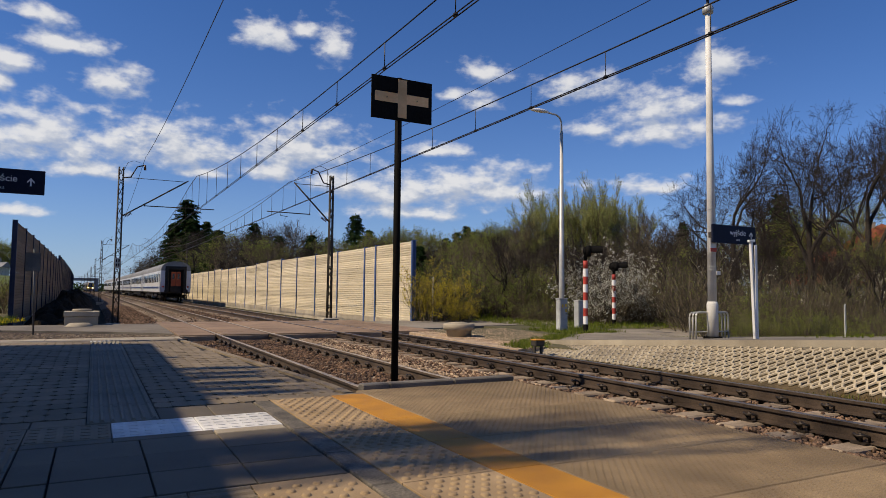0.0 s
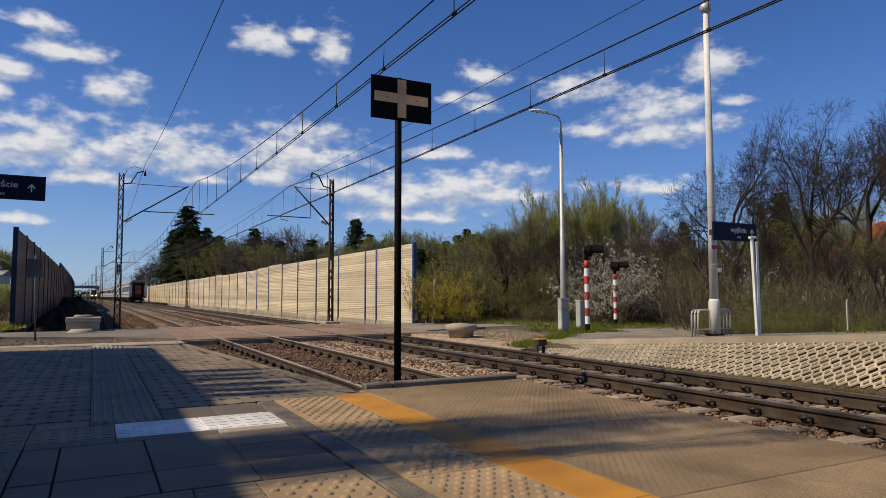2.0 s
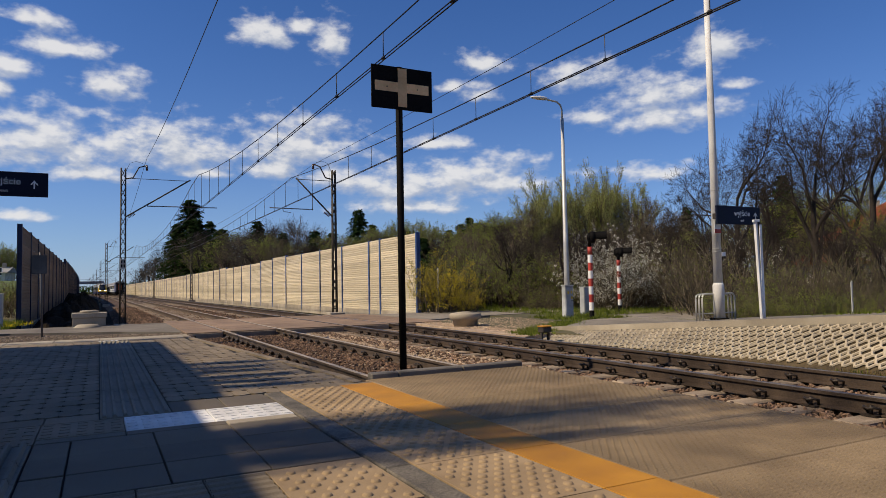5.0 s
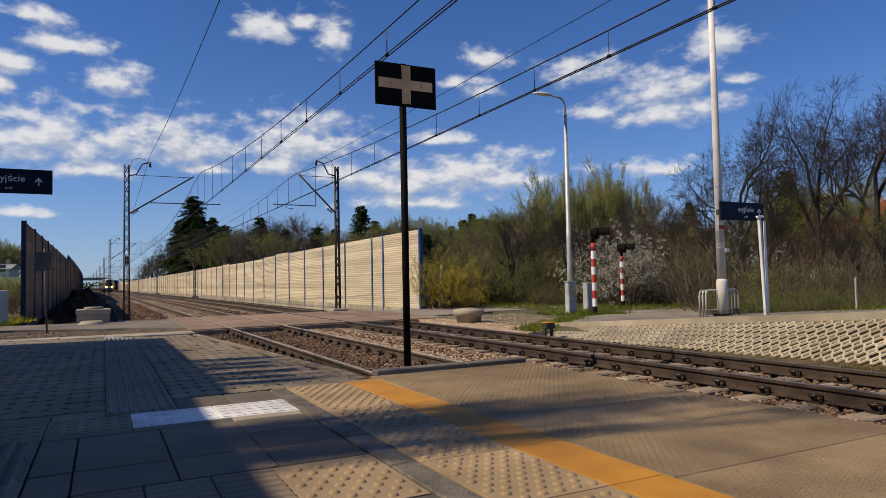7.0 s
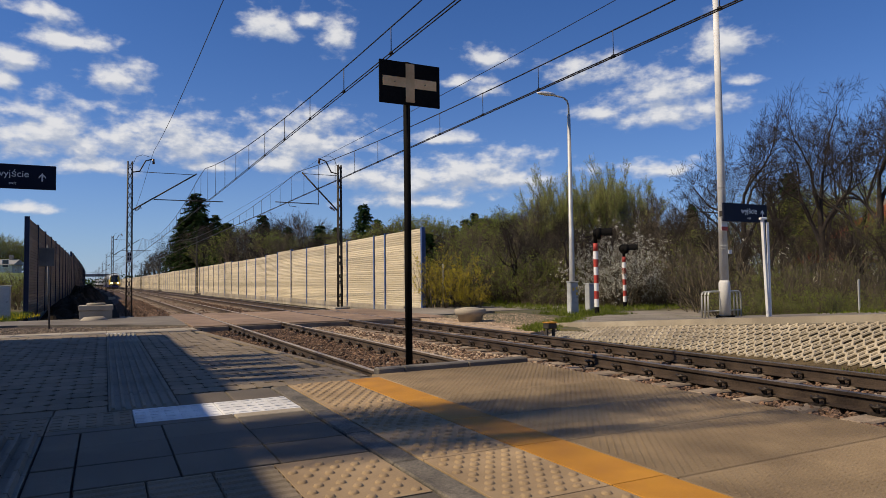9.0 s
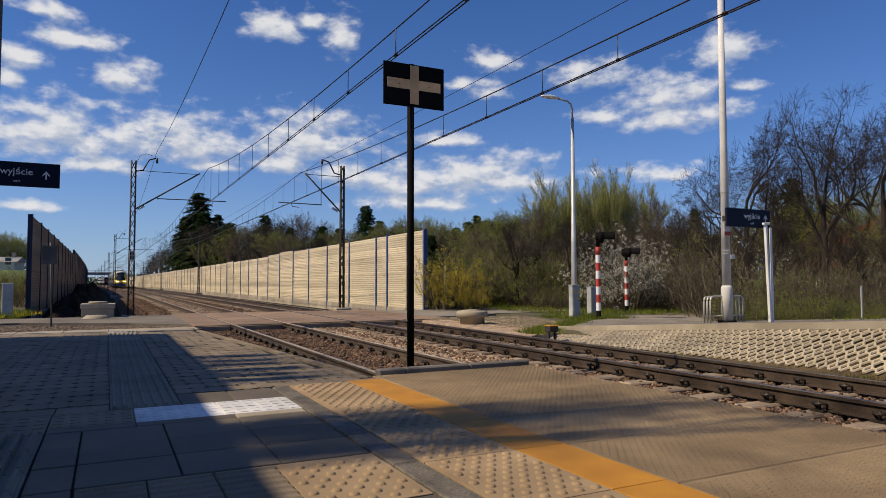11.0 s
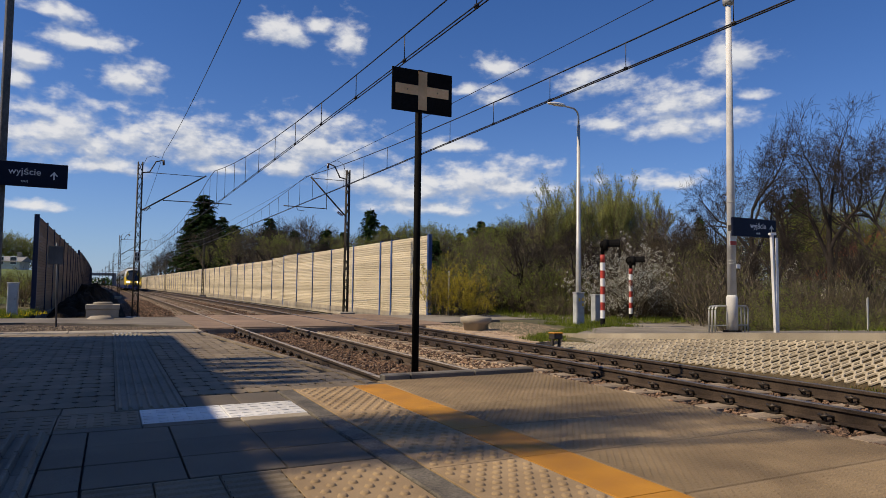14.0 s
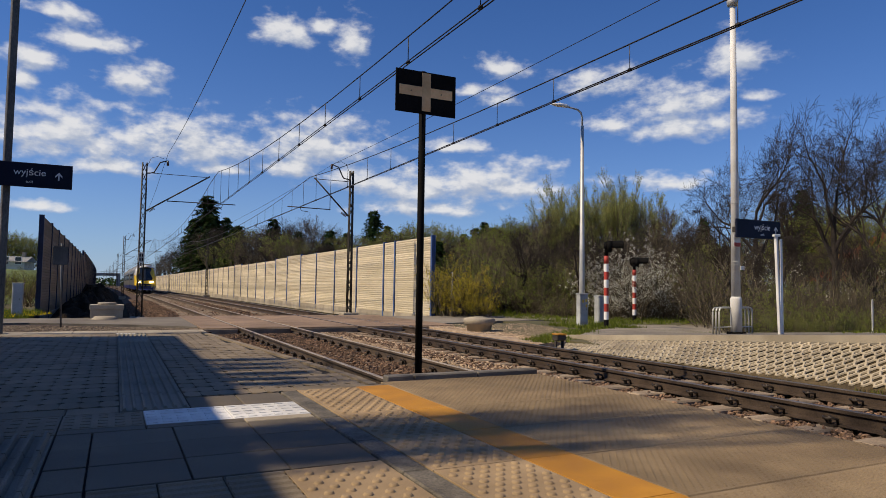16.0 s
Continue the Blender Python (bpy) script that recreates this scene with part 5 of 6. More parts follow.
    bm = NB()
    box(bm, (-.53, -.03, .605), (.53, 1.03, .76), .006)
    part("collar", bm, CONCRETE, s)
    bm = NB()
    spin(bm, [(.3, .76), (.3, .82), (.26, .84)], 20)
    o = part("lid", bm, CONCRETE, s)
    o.location = (.0, .5, 0)
    bm = NB()
    spin(bm, [(.42, .2), (.43, .3), (.34, .36), (.3, .4)], 20)
    o = part("ring", bm, CONCRETE, s)
    o.location = (-.05, -.45, 0)
    # planter-like well ring in the gravel
    s = thing("well_ring", (9.25, 15.9, -.04), "weathered concrete well ring in gravel", "well ring")
    bm = NB()
    spin(bm, [(.34, 0), (.37, .2), (.45, .22), (.46, .36), (.42, .39), (.34, .4)], 22)
    part("ring", bm, CONCRETE, s)
    bm = NB()
    spin(bm, [(.3, .3), (.3, .41), (.12, .43)], 18)
    part("lid", bm, CONCRETE, s)
    # small track-side box on two legs
    s = thing("trackside_box", (8.62, 11.15, -.2), "small yellow-topped trackside box on legs", "trackside box")
    bm = NB()
    box(bm, (-.12, -.1, .28), (.12, .1, .4), .015)
    part("box", bm, MAST, s)
    bm = NB()
    box(bm, (-.13, -.11, .4), (.13, .11, .43), .01)
    part("lid", bm, YELLOW, s, "yellow lid")
    for dx in (-.09, .09):
        bm = NB()
        box(bm, (dx - .02, -.03, 0), (dx + .02, .03, .28))
        part("leg", bm, MAST, s)
    cabinet("electrical_cabinet", (-3.36, 27.0, -.06), .32, .3, 1.2, "pale grey metal cabinet by the west barrier")


build_small()


# ---- trees and plants ----
class Wood:
    """Collects tapered limbs and leaves of one plant."""

    def __init__(self, seed):
        self.rng = random.Random(seed)
        self.v, self.f, self.lv, self.lf = [], [], [], []
        self.tips = []
        self.split = 0

    def limb(self, pts, r0, r1, n=3):
        base = len(self.v)
        k = len(pts)
        for i, p in enumerate(pts):
            d = (pts[min(i + 1, k - 1)] - pts[max(i - 1, 0)]).normalized()
            u = d.cross(Vector((0.3, 0.2, 1))).normalized() if abs(d.z) < .97 else Vector((1, 0, 0))
            w = d.cross(u)
            r = r0 + (r1 - r0) * i / (k - 1)
            for j in range(n):
                a = 2 * math.pi * j / n
                self.v.append(p + (u * math.cos(a) + w * math.sin(a)) * r)
        for i in range(k - 1):
            for j in range(n):
                a, b = base + i * n + j, base + i * n + (j + 1) % n
                self.f.append((a, b, b + n, a + n))

    def grow(self, p, d, length, r, depth, spread, lift, kids, bendy, shrink=.68, rmin=.006):
        rng = self.rng
        k = 4 if depth > 2 else 3
        pts, q, dd = [p.copy()], p.copy(), d.copy()
        for i in range(k):
            dd = (dd + Vector((rng.uniform(-1, 1), rng.uniform(-1, 1), rng.uniform(-1, 1))) * bendy + Vector((0, 0, lift * (depth + .5) / 5))).normalized()
            q = q + dd * (length / k)
            pts.append(q.copy())
        end = max(rmin, r * .55)
        self.limb(pts, r, end, 6 if depth > 3 else 3)
        if depth == 0:
            self.tips.append((pts[-1], dd))
            self.tips.append((pts[-2], dd))
            return
        n = rng.randint(*kids)
        for i in range(n):
            t = rng.uniform(.35, 1.0) if i else 1.0
            j = min(int(t * k), k - 1)
            s = pts[j].lerp(pts[j + 1], t * k - j)
            ax = dd.cross(Vector((rng.uniform(-1, 1), rng.uniform(-1, 1), rng.uniform(-1, 1)))).normalized()
            nd = Matrix.Rotation(radians(rng.uniform(.5, 1.0) * spread * (0.45 if i == 0 else 1)), 3, ax) @ dd
            self.grow(s, nd, length * shrink * rng.uniform(.8, 1.2), max(rmin, end * (.95 if i == 0 else .7)), depth - 1, spread, lift, kids, bendy, shrink, rmin)

    def leaf(self, p, size, n):
        rng = self.rng
        for _ in range(n):
            c = p + Vector((rng.gauss(0, 1), rng.gauss(0, 1), rng.gauss(0, 1))) * size * 1.6
            u = Vector((rng.uniform(-1, 1), rng.uniform(-1, 1), rng.uniform(-1, 1))).normalized()
            w = u.cross(Vector((rng.uniform(-1, 1), rng.uniform(-1, 1), rng.uniform(-1, 1)))).normalized()
            b = len(self.lv)
            s = size * rng.uniform(.6, 1.2)
            self.lv += [c - u * s, c + w * s * .5, c + u * s, c - w * s * .5]
            self.lf.append((b, b + 1, b + 2, b + 3))

    def finish(self, name, label, category, group, bark, leaf, crown="crown"):
        t = thing(name, (0, 0, 0), label, category, group)
        n = self.split or len(self.f)
        nv = max((max(f) for f in self.f[:n]), default=-1) + 1
        raw("trunk", self.v[:nv], self.f[:n], bark, t, "", None, True)
        if n < len(self.f):
            raw("crown_wood", self.v[nv:], [tuple(i - nv for i in f) for f in self.f[n:]], bark, t, "", None, True)
        if self.lv:
            raw(crown, self.lv, self.lf, leaf, t)
        return t


def bare_tree(seed, leaves=0, bark=None, leaf=None, label="leafless spreading tree with dark branches", spread=56, lift=.12, extra=0):
    w = Wood(seed)
    top = 3.4 if extra else 2.2
    w.limb([Vector((0, 0, -.4)), Vector((0, 0, 1.2)), Vector((.1, .05, top))], .30, .24, 8)
    w.split = len(w.f)
    for i in range(3):
        a = 2.1 * i + w.rng.uniform(-.4, .4)
        w.grow(Vector((.1, .05, top - .1)), Vector((math.cos(a) * .42, math.sin(a) * .42, 1)).normalized(), 2.9, .2, 5 + extra, spread, lift, (3, 3) if extra else (3, 4), .25, .68 if extra else .70, .0085 if extra else .0095)
    for p, d in w.tips:
        if leaves and w.rng.random() < leaves:
            w.leaf(p, .07, 3)
    return w.finish("tree", label, "tree", "trees", bark or BARK_DARK, leaf or LEAF_SPRING)


def upright_tree(seed, label, leaf, n=3, size=.08):
    """Many steep stems, as in a willow or poplar in spring."""
    w = Wood(seed)
    for i in range(6):
        a = 2 * math.pi * i / 6 + w.rng.uniform(-.4, .4)
        w.grow(Vector((.2 * math.cos(a), .2 * math.sin(a), -.3)), Vector((math.cos(a) * .28, math.sin(a) * .28, 1)).normalized(), 3.9, .11, 4, 27, .2, (4, 4), .12, .62, .009)
    for p, d in w.tips:
        w.leaf(p, size, n)
        w.leaf(p - d * .3, size, n)
    return w.finish("tree", label, "tree", "trees", BARK, leaf)


def conifer(seed, label):
    w = Wood(seed)
    H = 10.0
    w.limb([Vector((0, 0, -.3)), Vector((0, 0, 5)), Vector((0, 0, H))], .16, .015, 7)
    w.split = len(w.f)
    z = 2.3
    while z < H - .15:
        k = (H - z) / H
        reach = .35 + 2.5 * k ** .9
        for i in range(9):
            a = w.rng.uniform(0, 6.28)
            L = reach * w.rng.uniform(.65, 1.1)
            p0 = Vector((0, 0, z + w.rng.uniform(-.15, .15)))
            dr = -.12 - .25 * k
            pts = [p0, p0 + Vector((math.cos(a) * L * .5, math.sin(a) * L * .5, L * .04)), p0 + Vector((math.cos(a) * L, math.sin(a) * L, L * dr))]
            w.limb(pts, .025, .006, 3)
            for s in range(int(10 + 30 * L / 2.5)):
                t = w.rng.uniform(.15, 1.0)
                q = pts[0].lerp(pts[1], t * 2) if t < .5 else pts[1].lerp(pts[2], t * 2 - 1)
                side = Vector((-math.sin(a), math.cos(a), 0)) * w.rng.uniform(-.35, .35) * (1.1 - t)
                c = q + side + Vector((0, 0, w.rng.uniform(-.12, .05)))
                for _ in range(2):
                    u = (Vector((math.cos(a), math.sin(a), -.4)) + Vector((w.rng.uniform(-.7, .7), w.rng.uniform(-.7, .7), w.rng.uniform(-.5, .3)))).normalized()
                    v2 = u.cross(Vector((0, 0, 1))).normalized()
                    b = len(w.lv)
                    s2 = w.rng.uniform(.11, .24)
                    w.lv += [c - u * s2 * .4, c + v2 * s2 * .33, c + u * s2, c - v2 * s2 * .33]
                    w.lf.append((b, b + 1, b + 2, b + 3))
        z += .2
    return w.finish("conifer", label, "conifer", "trees", BARK, LEAF_CONIFER)


def shrub(seed, label, leaf, share_leaves, size=.017, h=1.0, stems=20, n=3):
    w = Wood(seed)
    for i in range(stems):
        a = w.rng.uniform(0, 6.28)
        o = w.rng.uniform(0, .55)
        w.grow(Vector((o * math.cos(a), o * math.sin(a), -.2)), Vector((math.cos(a) * .35, math.sin(a) * .35, 1)).normalized(), h * w.rng.uniform(.6, 1.25), .019, 2, 42, .08, (2, 4), .24, .66, .0062)
    for p, d in w.tips:
        if w.rng.random() < share_leaves:
            w.leaf(p, size, n)
    return w.finish("shrub", label, "shrub", "shrubs", TWIG, leaf)


EYE = Vector((-.2, -1.03, 0))
placed = {}


def plant(proto, az, dist, height, natural, z=-.1):
    """Sets a plant at a bearing and distance, scaled to its height."""
    s = height / natural
    x, y = EYE.x + dist * math.sin(radians(az)), EYE.y + dist * math.cos(radians(az))
    if 0 < az < 22:
        x = max(x, (16.0 if dist < 100 else 20.0) + bend(y))
    m = pose(x, y, z, 0, 0, random.uniform(0, 360))
    if proto.name not in placed:
        placed[proto.name] = True
        proto.matrix_basis = m
        ob = proto
    else:
        ob = copy_thing(proto, m)
    ob.scale = (s, s, s)
    return ob


def top_of(t):
    return max(v.co.z for c in t.children for v in c.data.vertices)


def big_tree(seed, label):
    """A broad old tree without leaves: forked trunk, winding limbs, dense fine twigs."""
    w = Wood(seed)
    w.limb([Vector((0, 0, -.4)), Vector((.05, 0, 1.2)), Vector((.15, .05, 2.6)), Vector((.1, .1, 4.4))], .30, .15, 8)
    w.split = len(w.f)
    for i, (z, lean, length, r) in enumerate(((1.9, .95, 2.6, .13), (2.5, .8, 2.7, .15), (3.2, .85, 2.4, .13), (4.3, .35, 2.5, .14), (4.2, .6, 2.3, .12))):
        a = 2.4 * i + w.rng.uniform(-.4, .4)
        w.grow(Vector((.1, .06, z)), Vector((math.cos(a) * lean, math.sin(a) * lean, 1)).normalized(), length, r, 6, 56, .05, (3, 3), .3, .71, .0065)
    return w.finish("tree", label, "tree", "trees", BARK_DARK, LEAF_SPRING)


def shade_trunk(seed, height):
    """A straight trunk with short steep branches, added out of view to cast shade."""
    w = Wood(seed)
    w.limb([Vector((0, 0, -.4)), Vector((.04, .02, height * .5)), Vector((0, 0, height))], .2, .15, 8)
    w.split = len(w.f)
    for k in range(26):
        a = w.rng.uniform(0, 6.28)
        z = height * w.rng.uniform(.55, 1.0)
        w.grow(Vector((0, 0, z)), Vector((math.cos(a) * .18, math.sin(a) * .18, 1)).normalized(), .8, .03, 2, 20, .2, (2, 3), .1, .7, .01)
    return w.finish("tree", "unseen slender straight tree added to cast striped shade", "tree", "trees", BARK_DARK, LEAF_SPRING)


def build_plants():
    old = [big_tree(71, "old leafless tree with a dense crown of dark twigs"), big_tree(74, "large leafless tree with winding dark limbs")]
    oak = [bare_tree(11, extra=1), bare_tree(12, extra=1), bare_tree(17, label="leafless tree with a wide dark crown", extra=1)]
    bud = [bare_tree(21, .5, BARK, None, "budding tree with sparse pale green leaves", 45, .08), bare_tree(22, .9, BARK, None, "tree in fresh yellow-green spring leaf", 45, .06)]
    brown = [bare_tree(31, 0, TWIG, None, "leafless brown twiggy tree", 40, .1)]
    up = [upright_tree(41, "tall upright willow tree with fresh green leaves", LEAF_FRESH, 5, .048)]
    fir = [conifer(51, "tall dark green conifer"), conifer(52, "dark green spruce tree"), conifer(53, "pale green larch tree")]
    fir[2].children[-1].data.materials[0] = LEAF_LARCH
    H = {t.name: top_of(t) for t in old + oak + bud + brown + up + fir}

    def go(t, az, el, dist, wide=1.0):
        ob = plant(t, az, dist, 1.25 + dist * math.tan(radians(el)), H[t.name])
        k = wide * (1.45 if t in fir else 1.0)
        ob.scale = (ob.scale.x * k, ob.scale.y * k, ob.scale.z)
    R = random.Random(5)
    # big bare trees by the ramp
    for t, az, el, d, k in ((old[0], 51.3, 14.0, 40, .74), (old[1], 56.6, 15.2, 38, .74), (old[0], 60.4, 15.6, 37, .76), (old[1], 64.8, 15.4, 36, .76), (oak[1], 54.2, 9.8, 46, .8), (oak[2], 58.6, 12.4, 45, .7), (oak[0], 49.2, 8.6, 46, .8), (oak[1], 62.8, 12.5, 44, .7)):
        go(t, az, el, d, k)
    # upright willows
    for az, el, d, k in ((36.0, 10.2, 47, .85), (37.8, 8.8, 50, .8), (39.9, 10.8, 46, .85), (41.2, 10.0, 49, .8), (42.6, 9.6, 47, .8)):
        go(up[0], az, el, d, k)
    # brown trees beside the willows, a round green one on the other side
    for az, el, d in ((44.6, 7.6, 44), (45.9, 6.7, 42), (47.2, 6.0, 44), (34.4, 6.8, 52), (35.2, 7.2, 45)):
        go(brown[0], az, el, d)
    for az, el, d in ((32.6, 6.4, 60), (31.7, 5.9, 62), (33.6, 6.0, 60), (54.3, 7.4, 58), (55.6, 7.0, 56), (57.8, 6.6, 56), (60.0, 7.4, 54), (62.5, 6.6, 50), (58.9, 5.6, 44)):
        go(bud[1], az, el, d)
    # conifers above the barrier
    for t, az, el, d, k in ((fir[0], 6.0, 7.3, 165, 1.1), (fir[1], 5.0, 5.4, 190, 1.1), (fir[0], 7.9, 5.6, 160, 1.0), (fir[1], 7.0, 5.8, 160, 1.1), (fir[1], 11.7, 5.7, 110, 1), (fir[2], 20.1, 6.7, 85, .9), (fir[1], 28.9, 5.3, 95, 1), (fir[0], 29.7, 5.8, 95, .9),
                            (fir[1], 30.4, 5.4, 97, 1), (fir[0], 47.6, 6.0, 60, .8), (fir[1], 27.9, 4.8, 95, 1), (fir[1], 9.0, 5.0, 130, 1), (fir[0], 54.5, 8.0, 55, .8), (fir[1], 17.9, 4.7, 90, 1), (fir[2], 21.3, 5.4, 88, .9)):
        go(t, az, el, d, k)
    for az, el, d in ((2.2, 1.7, 300), (2.7, 2.2, 280), (3.1, 2.6, 265), (3.5, 2.9, 250), (2.4, 1.4, 310), (3.8, 3.0, 240), (3.0, 1.9, 290), (1.9, 1.2, 330)):
        go(R.choice((fir[1], brown[0], oak[0])), az, el, d)
    # mixed belt behind the barrier
    mixed = [(3.6, 3.2, 190), (4.2, 3.8, 185), (5.2, 5.0, 175), (6.2, 5.2, 160), (7.2, 5.3, 150), (8.4, 5.2, 130), (9.3, 5.0, 120), (10.2, 4.9, 110), (11.0, 5.4, 105), (12.4, 5.7, 98), (13.4, 6.1, 92), (14.4, 6.2, 88),
             (15.4, 6.0, 84), (16.4, 5.2, 80), (17.4, 5.0, 78), (18.6, 4.9, 75), (21.2, 5.0, 70), (22.4, 5.3, 72), (23.4, 5.7, 70), (24.4, 5.9, 68), (25.4, 5.9, 70), (26.4, 5.3, 72)]
    kinds = [brown[0], oak[1], oak[0], brown[0], oak[2], fir[1], bud[0], oak[2]]
    for i, (az, el, d) in enumerate(mixed):
        go(bud[i % 2] if az > 21 else kinds[i % 8], az, el * R.uniform(.93, 1.03), d)
        go(kinds[(i + 3) % 8], az + R.uniform(-.4, .4), el * R.uniform(.6, .85), d * .95)
    for i in range(26):
        az = R.uniform(3.4, 27)
        d = max(30, min(230, 14.5 / math.sin(radians(az)) * R.uniform(1.05, 1.5)))
        go(kinds[R.randrange(8)], az, R.uniform(3.4, 4.9), d)
    # belt to the east
    for i in range(34):
        az = 29 + i * 1.07 + R.uniform(-.4, .4)
        t = [brown[0], oak[0], bud[0], brown[0], bud[1], oak[2], oak[1]][R.randrange(7)]
        go(t, az, R.uniform(4.4, 6.0) if az < 46 else R.uniform(3.6, 5.4), R.uniform(50, 72))
    for i in range(30):
        az = 27 + i * 1.2 + R.uniform(-.4, .4)
        t = [brown[0], brown[0], oak[0], bud[0], oak[2]][R.randrange(5)]
        go(t, az, R.uniform(3.4, 5.2) * (1.0 if az < 46 else .85), R.uniform(32, 46))
    # west side, behind the dark barrier
    for az, el, d in ((-8.4, 4.0, 150), (-7.2, 3.9, 150), (-6.3, 3.6, 155), (-5.7, 3.2, 150), (-9.6, 3.6, 150)):
        go(bud[1], az, el, d)
    # small dark bare trees in the thicket
    for i in range(16):
        az = 33.5 + i * 2.0 + R.uniform(-.7, .7)
        go(oak[i % 3], az, R.uniform(3.5, 6.4), R.uniform(29.5, 33) if az < 48 else R.uniform(24, 30))
    # shrubs: the thicket behind the ramp
    br = [shrub(61, "bare brown shrub with thin stems", LEAF_SPRING, .15), shrub(62, "brown shrub with pale green buds", LEAF_SPRING, .6), shrub(63, "dense leafy spring-green shrub", LEAF_SPRING, 1.0, .02, n=9)]
    bl = shrub(64, "shrub in white blossom", BLOSSOM, 1.0, .019, 1.2, 28, 11)
    yellow = shrub(65, "drooping willow shrub with yellow spring shoots", LEAF_WILLOW, 1.0, .032, 1.1, 30, 10)
    HS = {t.name: top_of(t) for t in br + [bl, yellow]}
    for az, d, h in ((26.9, 28.6, 2.9), (27.7, 28.9, 2.4), (28.9, 28.2, 1.4), (29.6, 28.0, 1.3)):
        plant(yellow, az, d, h, HS[yellow.name], -.1)
    for i in range(150):
        az = R.uniform(33, 66)
        d = R.uniform(31, 38) if az < 48.5 else R.uniform(20.5, 30)
        plant(br[R.choice((0, 1, 1, 0, 2, 1, 0, 2))], az, d, R.uniform(1.4, 3.0) if az < 50 else R.uniform(.9, 2.3), HS[br[0].name], -.12)
    for az, d, h in ((41.0, 29.4, 3.4), (41.9, 29.0, 3.9), (42.8, 29.6, 3.2), (41.5, 30.4, 4.3), (42.2, 28.8, 2.2), (44.9, 33, 2.6), (50.8, 31, 3.6)):
        plant(bl, az, d, h, HS[bl.name], -.12)
    for i in range(26):
        plant(br[R.choice((0, 1, 2))], R.uniform(34, 49), R.uniform(28.5, 31), R.uniform(.7, 1.5), HS[br[0].name], -.1)
    for i in range(45):
        az = R.uniform(49, 66)
        plant(br[R.choice((1, 2, 2))], az, R.uniform(18.6, 21), R.uniform(.5, 1.2), HS[br[0].name], -.1)
    for i in range(26):
        x, y = R.uniform(12.6, 15.5), R.uniform(2.0, 6.8)
        plant(br[R.choice((0, 1, 2))], math.degrees(math.atan2(x + .2, y + 1.03)), math.hypot(x + .2, y + 1.03), R.uniform(.4, .95), HS[br[0].name], ramp_z(y) - .08)
    for i in range(60):
        az = R.uniform(25.5, 36)
        plant(br[R.choice((1, 2, 2, 1))], az, R.uniform(31.5, 42), R.uniform(1.5, 3.6), HS[br[0].name], -.1)
    # unseen trees added west of the shading wall, to cast stripes and bands on the platform
    slim = shade_trunk(81, 13.0)
    slim.matrix_basis = pose(-10.0, 8.95, -.4)
    for x, y, lean in ((-10.2, 9.45, 40), (-9.9, 9.95, 120), (-10.1, 10.6, 200), (-10.0, 11.15, 290), (-9.8, 11.75, 10)):
        copy_thing(slim, pose(x, y, -.4, 0, 0, lean))
    # a squeezed willow and an oak, out of view, added for broader shade
    for t, x, y, h, wide in ((up[0], -10.5, 5.75, 20.5, .19), (oak[0], -10, -2, 14, 1.0)):
        ob = copy_thing(t, pose(x, y, -.4, 0, 0, R.uniform(0, 360)))
        s = h / H[t.name]
        ob.scale = (s * wide, s * wide, s)
    for i in range(30):
        plant(br[R.choice((1, 2, 2))], R.uniform(-10, -5.6), R.uniform(36, 75), R.uniform(1.2, 2.4), HS[br[2].name], -.1)


build_plants()


def build_grass():
    """Tufts of grass and weeds at the edges of path, gravel and ramp."""
    R = random.Random(8)
    vs, fs, idx = [], [], []

    def tuft(x, y, z, h, n, mi=0):
        for _ in range(n):
            a = R.uniform(0, 6.28)
            bx, by = x + R.gauss(0, .05), y + R.gauss(0, .05)
            lean = R.uniform(.1, .6) * h
            wv = R.uniform(.006, .014)
            k = len(vs)
            hh = h * R.uniform(.5, 1.1)
            vs.extend([(bx - wv * math.sin(a), by + wv * math.cos(a), z), (bx + wv * math.sin(a), by - wv * math.cos(a), z), (bx + lean * math.cos(a), by + lean * math.sin(a), z + hh)])
            fs.append((k, k + 1, k + 2))
            idx.append(mi)
    for _ in range(900):      # behind the ramp
        y = R.uniform(3.0, 15)
        tuft(R.uniform(13.9, 15.6), y, ramp_z(y) - .12, .15, 7)
    for _ in range(330):       # round the signals and cabinets
        tuft(R.uniform(12.9, 15.2), R.uniform(15.4, 18.0), -.02, .15, 7)
    for _ in range(900):       # at the foot of the thicket
        tuft(R.uniform(14.5, 21), R.uniform(17.5, 25), -.03, .2, 7)
    for _ in range(500):
        x = R.uniform(8.6, 12.5)
        tuft(x, 11.9 + (x - 8.5) * .8 + R.gauss(0, .3), -.03, .11, 5)
    for _ in range(130):      # on the ramp beyond the path
        y = R.uniform(1.5, 7.8)
        tuft(R.uniform(12.6, 14), y, ramp_z(y), .09, 6)
    for _ in range(1500):       # foot of the slope slabs
        y = R.uniform(2.0, 12)
        tuft(R.gauss(8.66, .1) if y > 5 else R.uniform(8.5, 9.1), y, -.15, .06 if y > 4.6 else .12, 5, 2 if R.random() < .7 else 0)
    for _ in range(1400):      # verge beyond the crossing
        tuft(R.uniform(12.6, 24), R.uniform(26, 33), -.02, .3, 6)
    for _ in range(900):       # west of the dark barrier
        tuft(R.uniform(-6.5, -2.9), R.uniform(25.8, 31), -.06, .25, 7, 0)
    for _ in range(70):
        tuft(R.uniform(-5.5, -2.4), R.uniform(25.8, 28.5), .02, .16, 4, 1)
    ob = raw("grass", vs, fs, (GRASS, FLOWER, DRY_GRASS), None, "", idx)
    tagged(ob, "spring grass tufts with a few yellow flowers", "grass", kind="stuff")


build_grass()


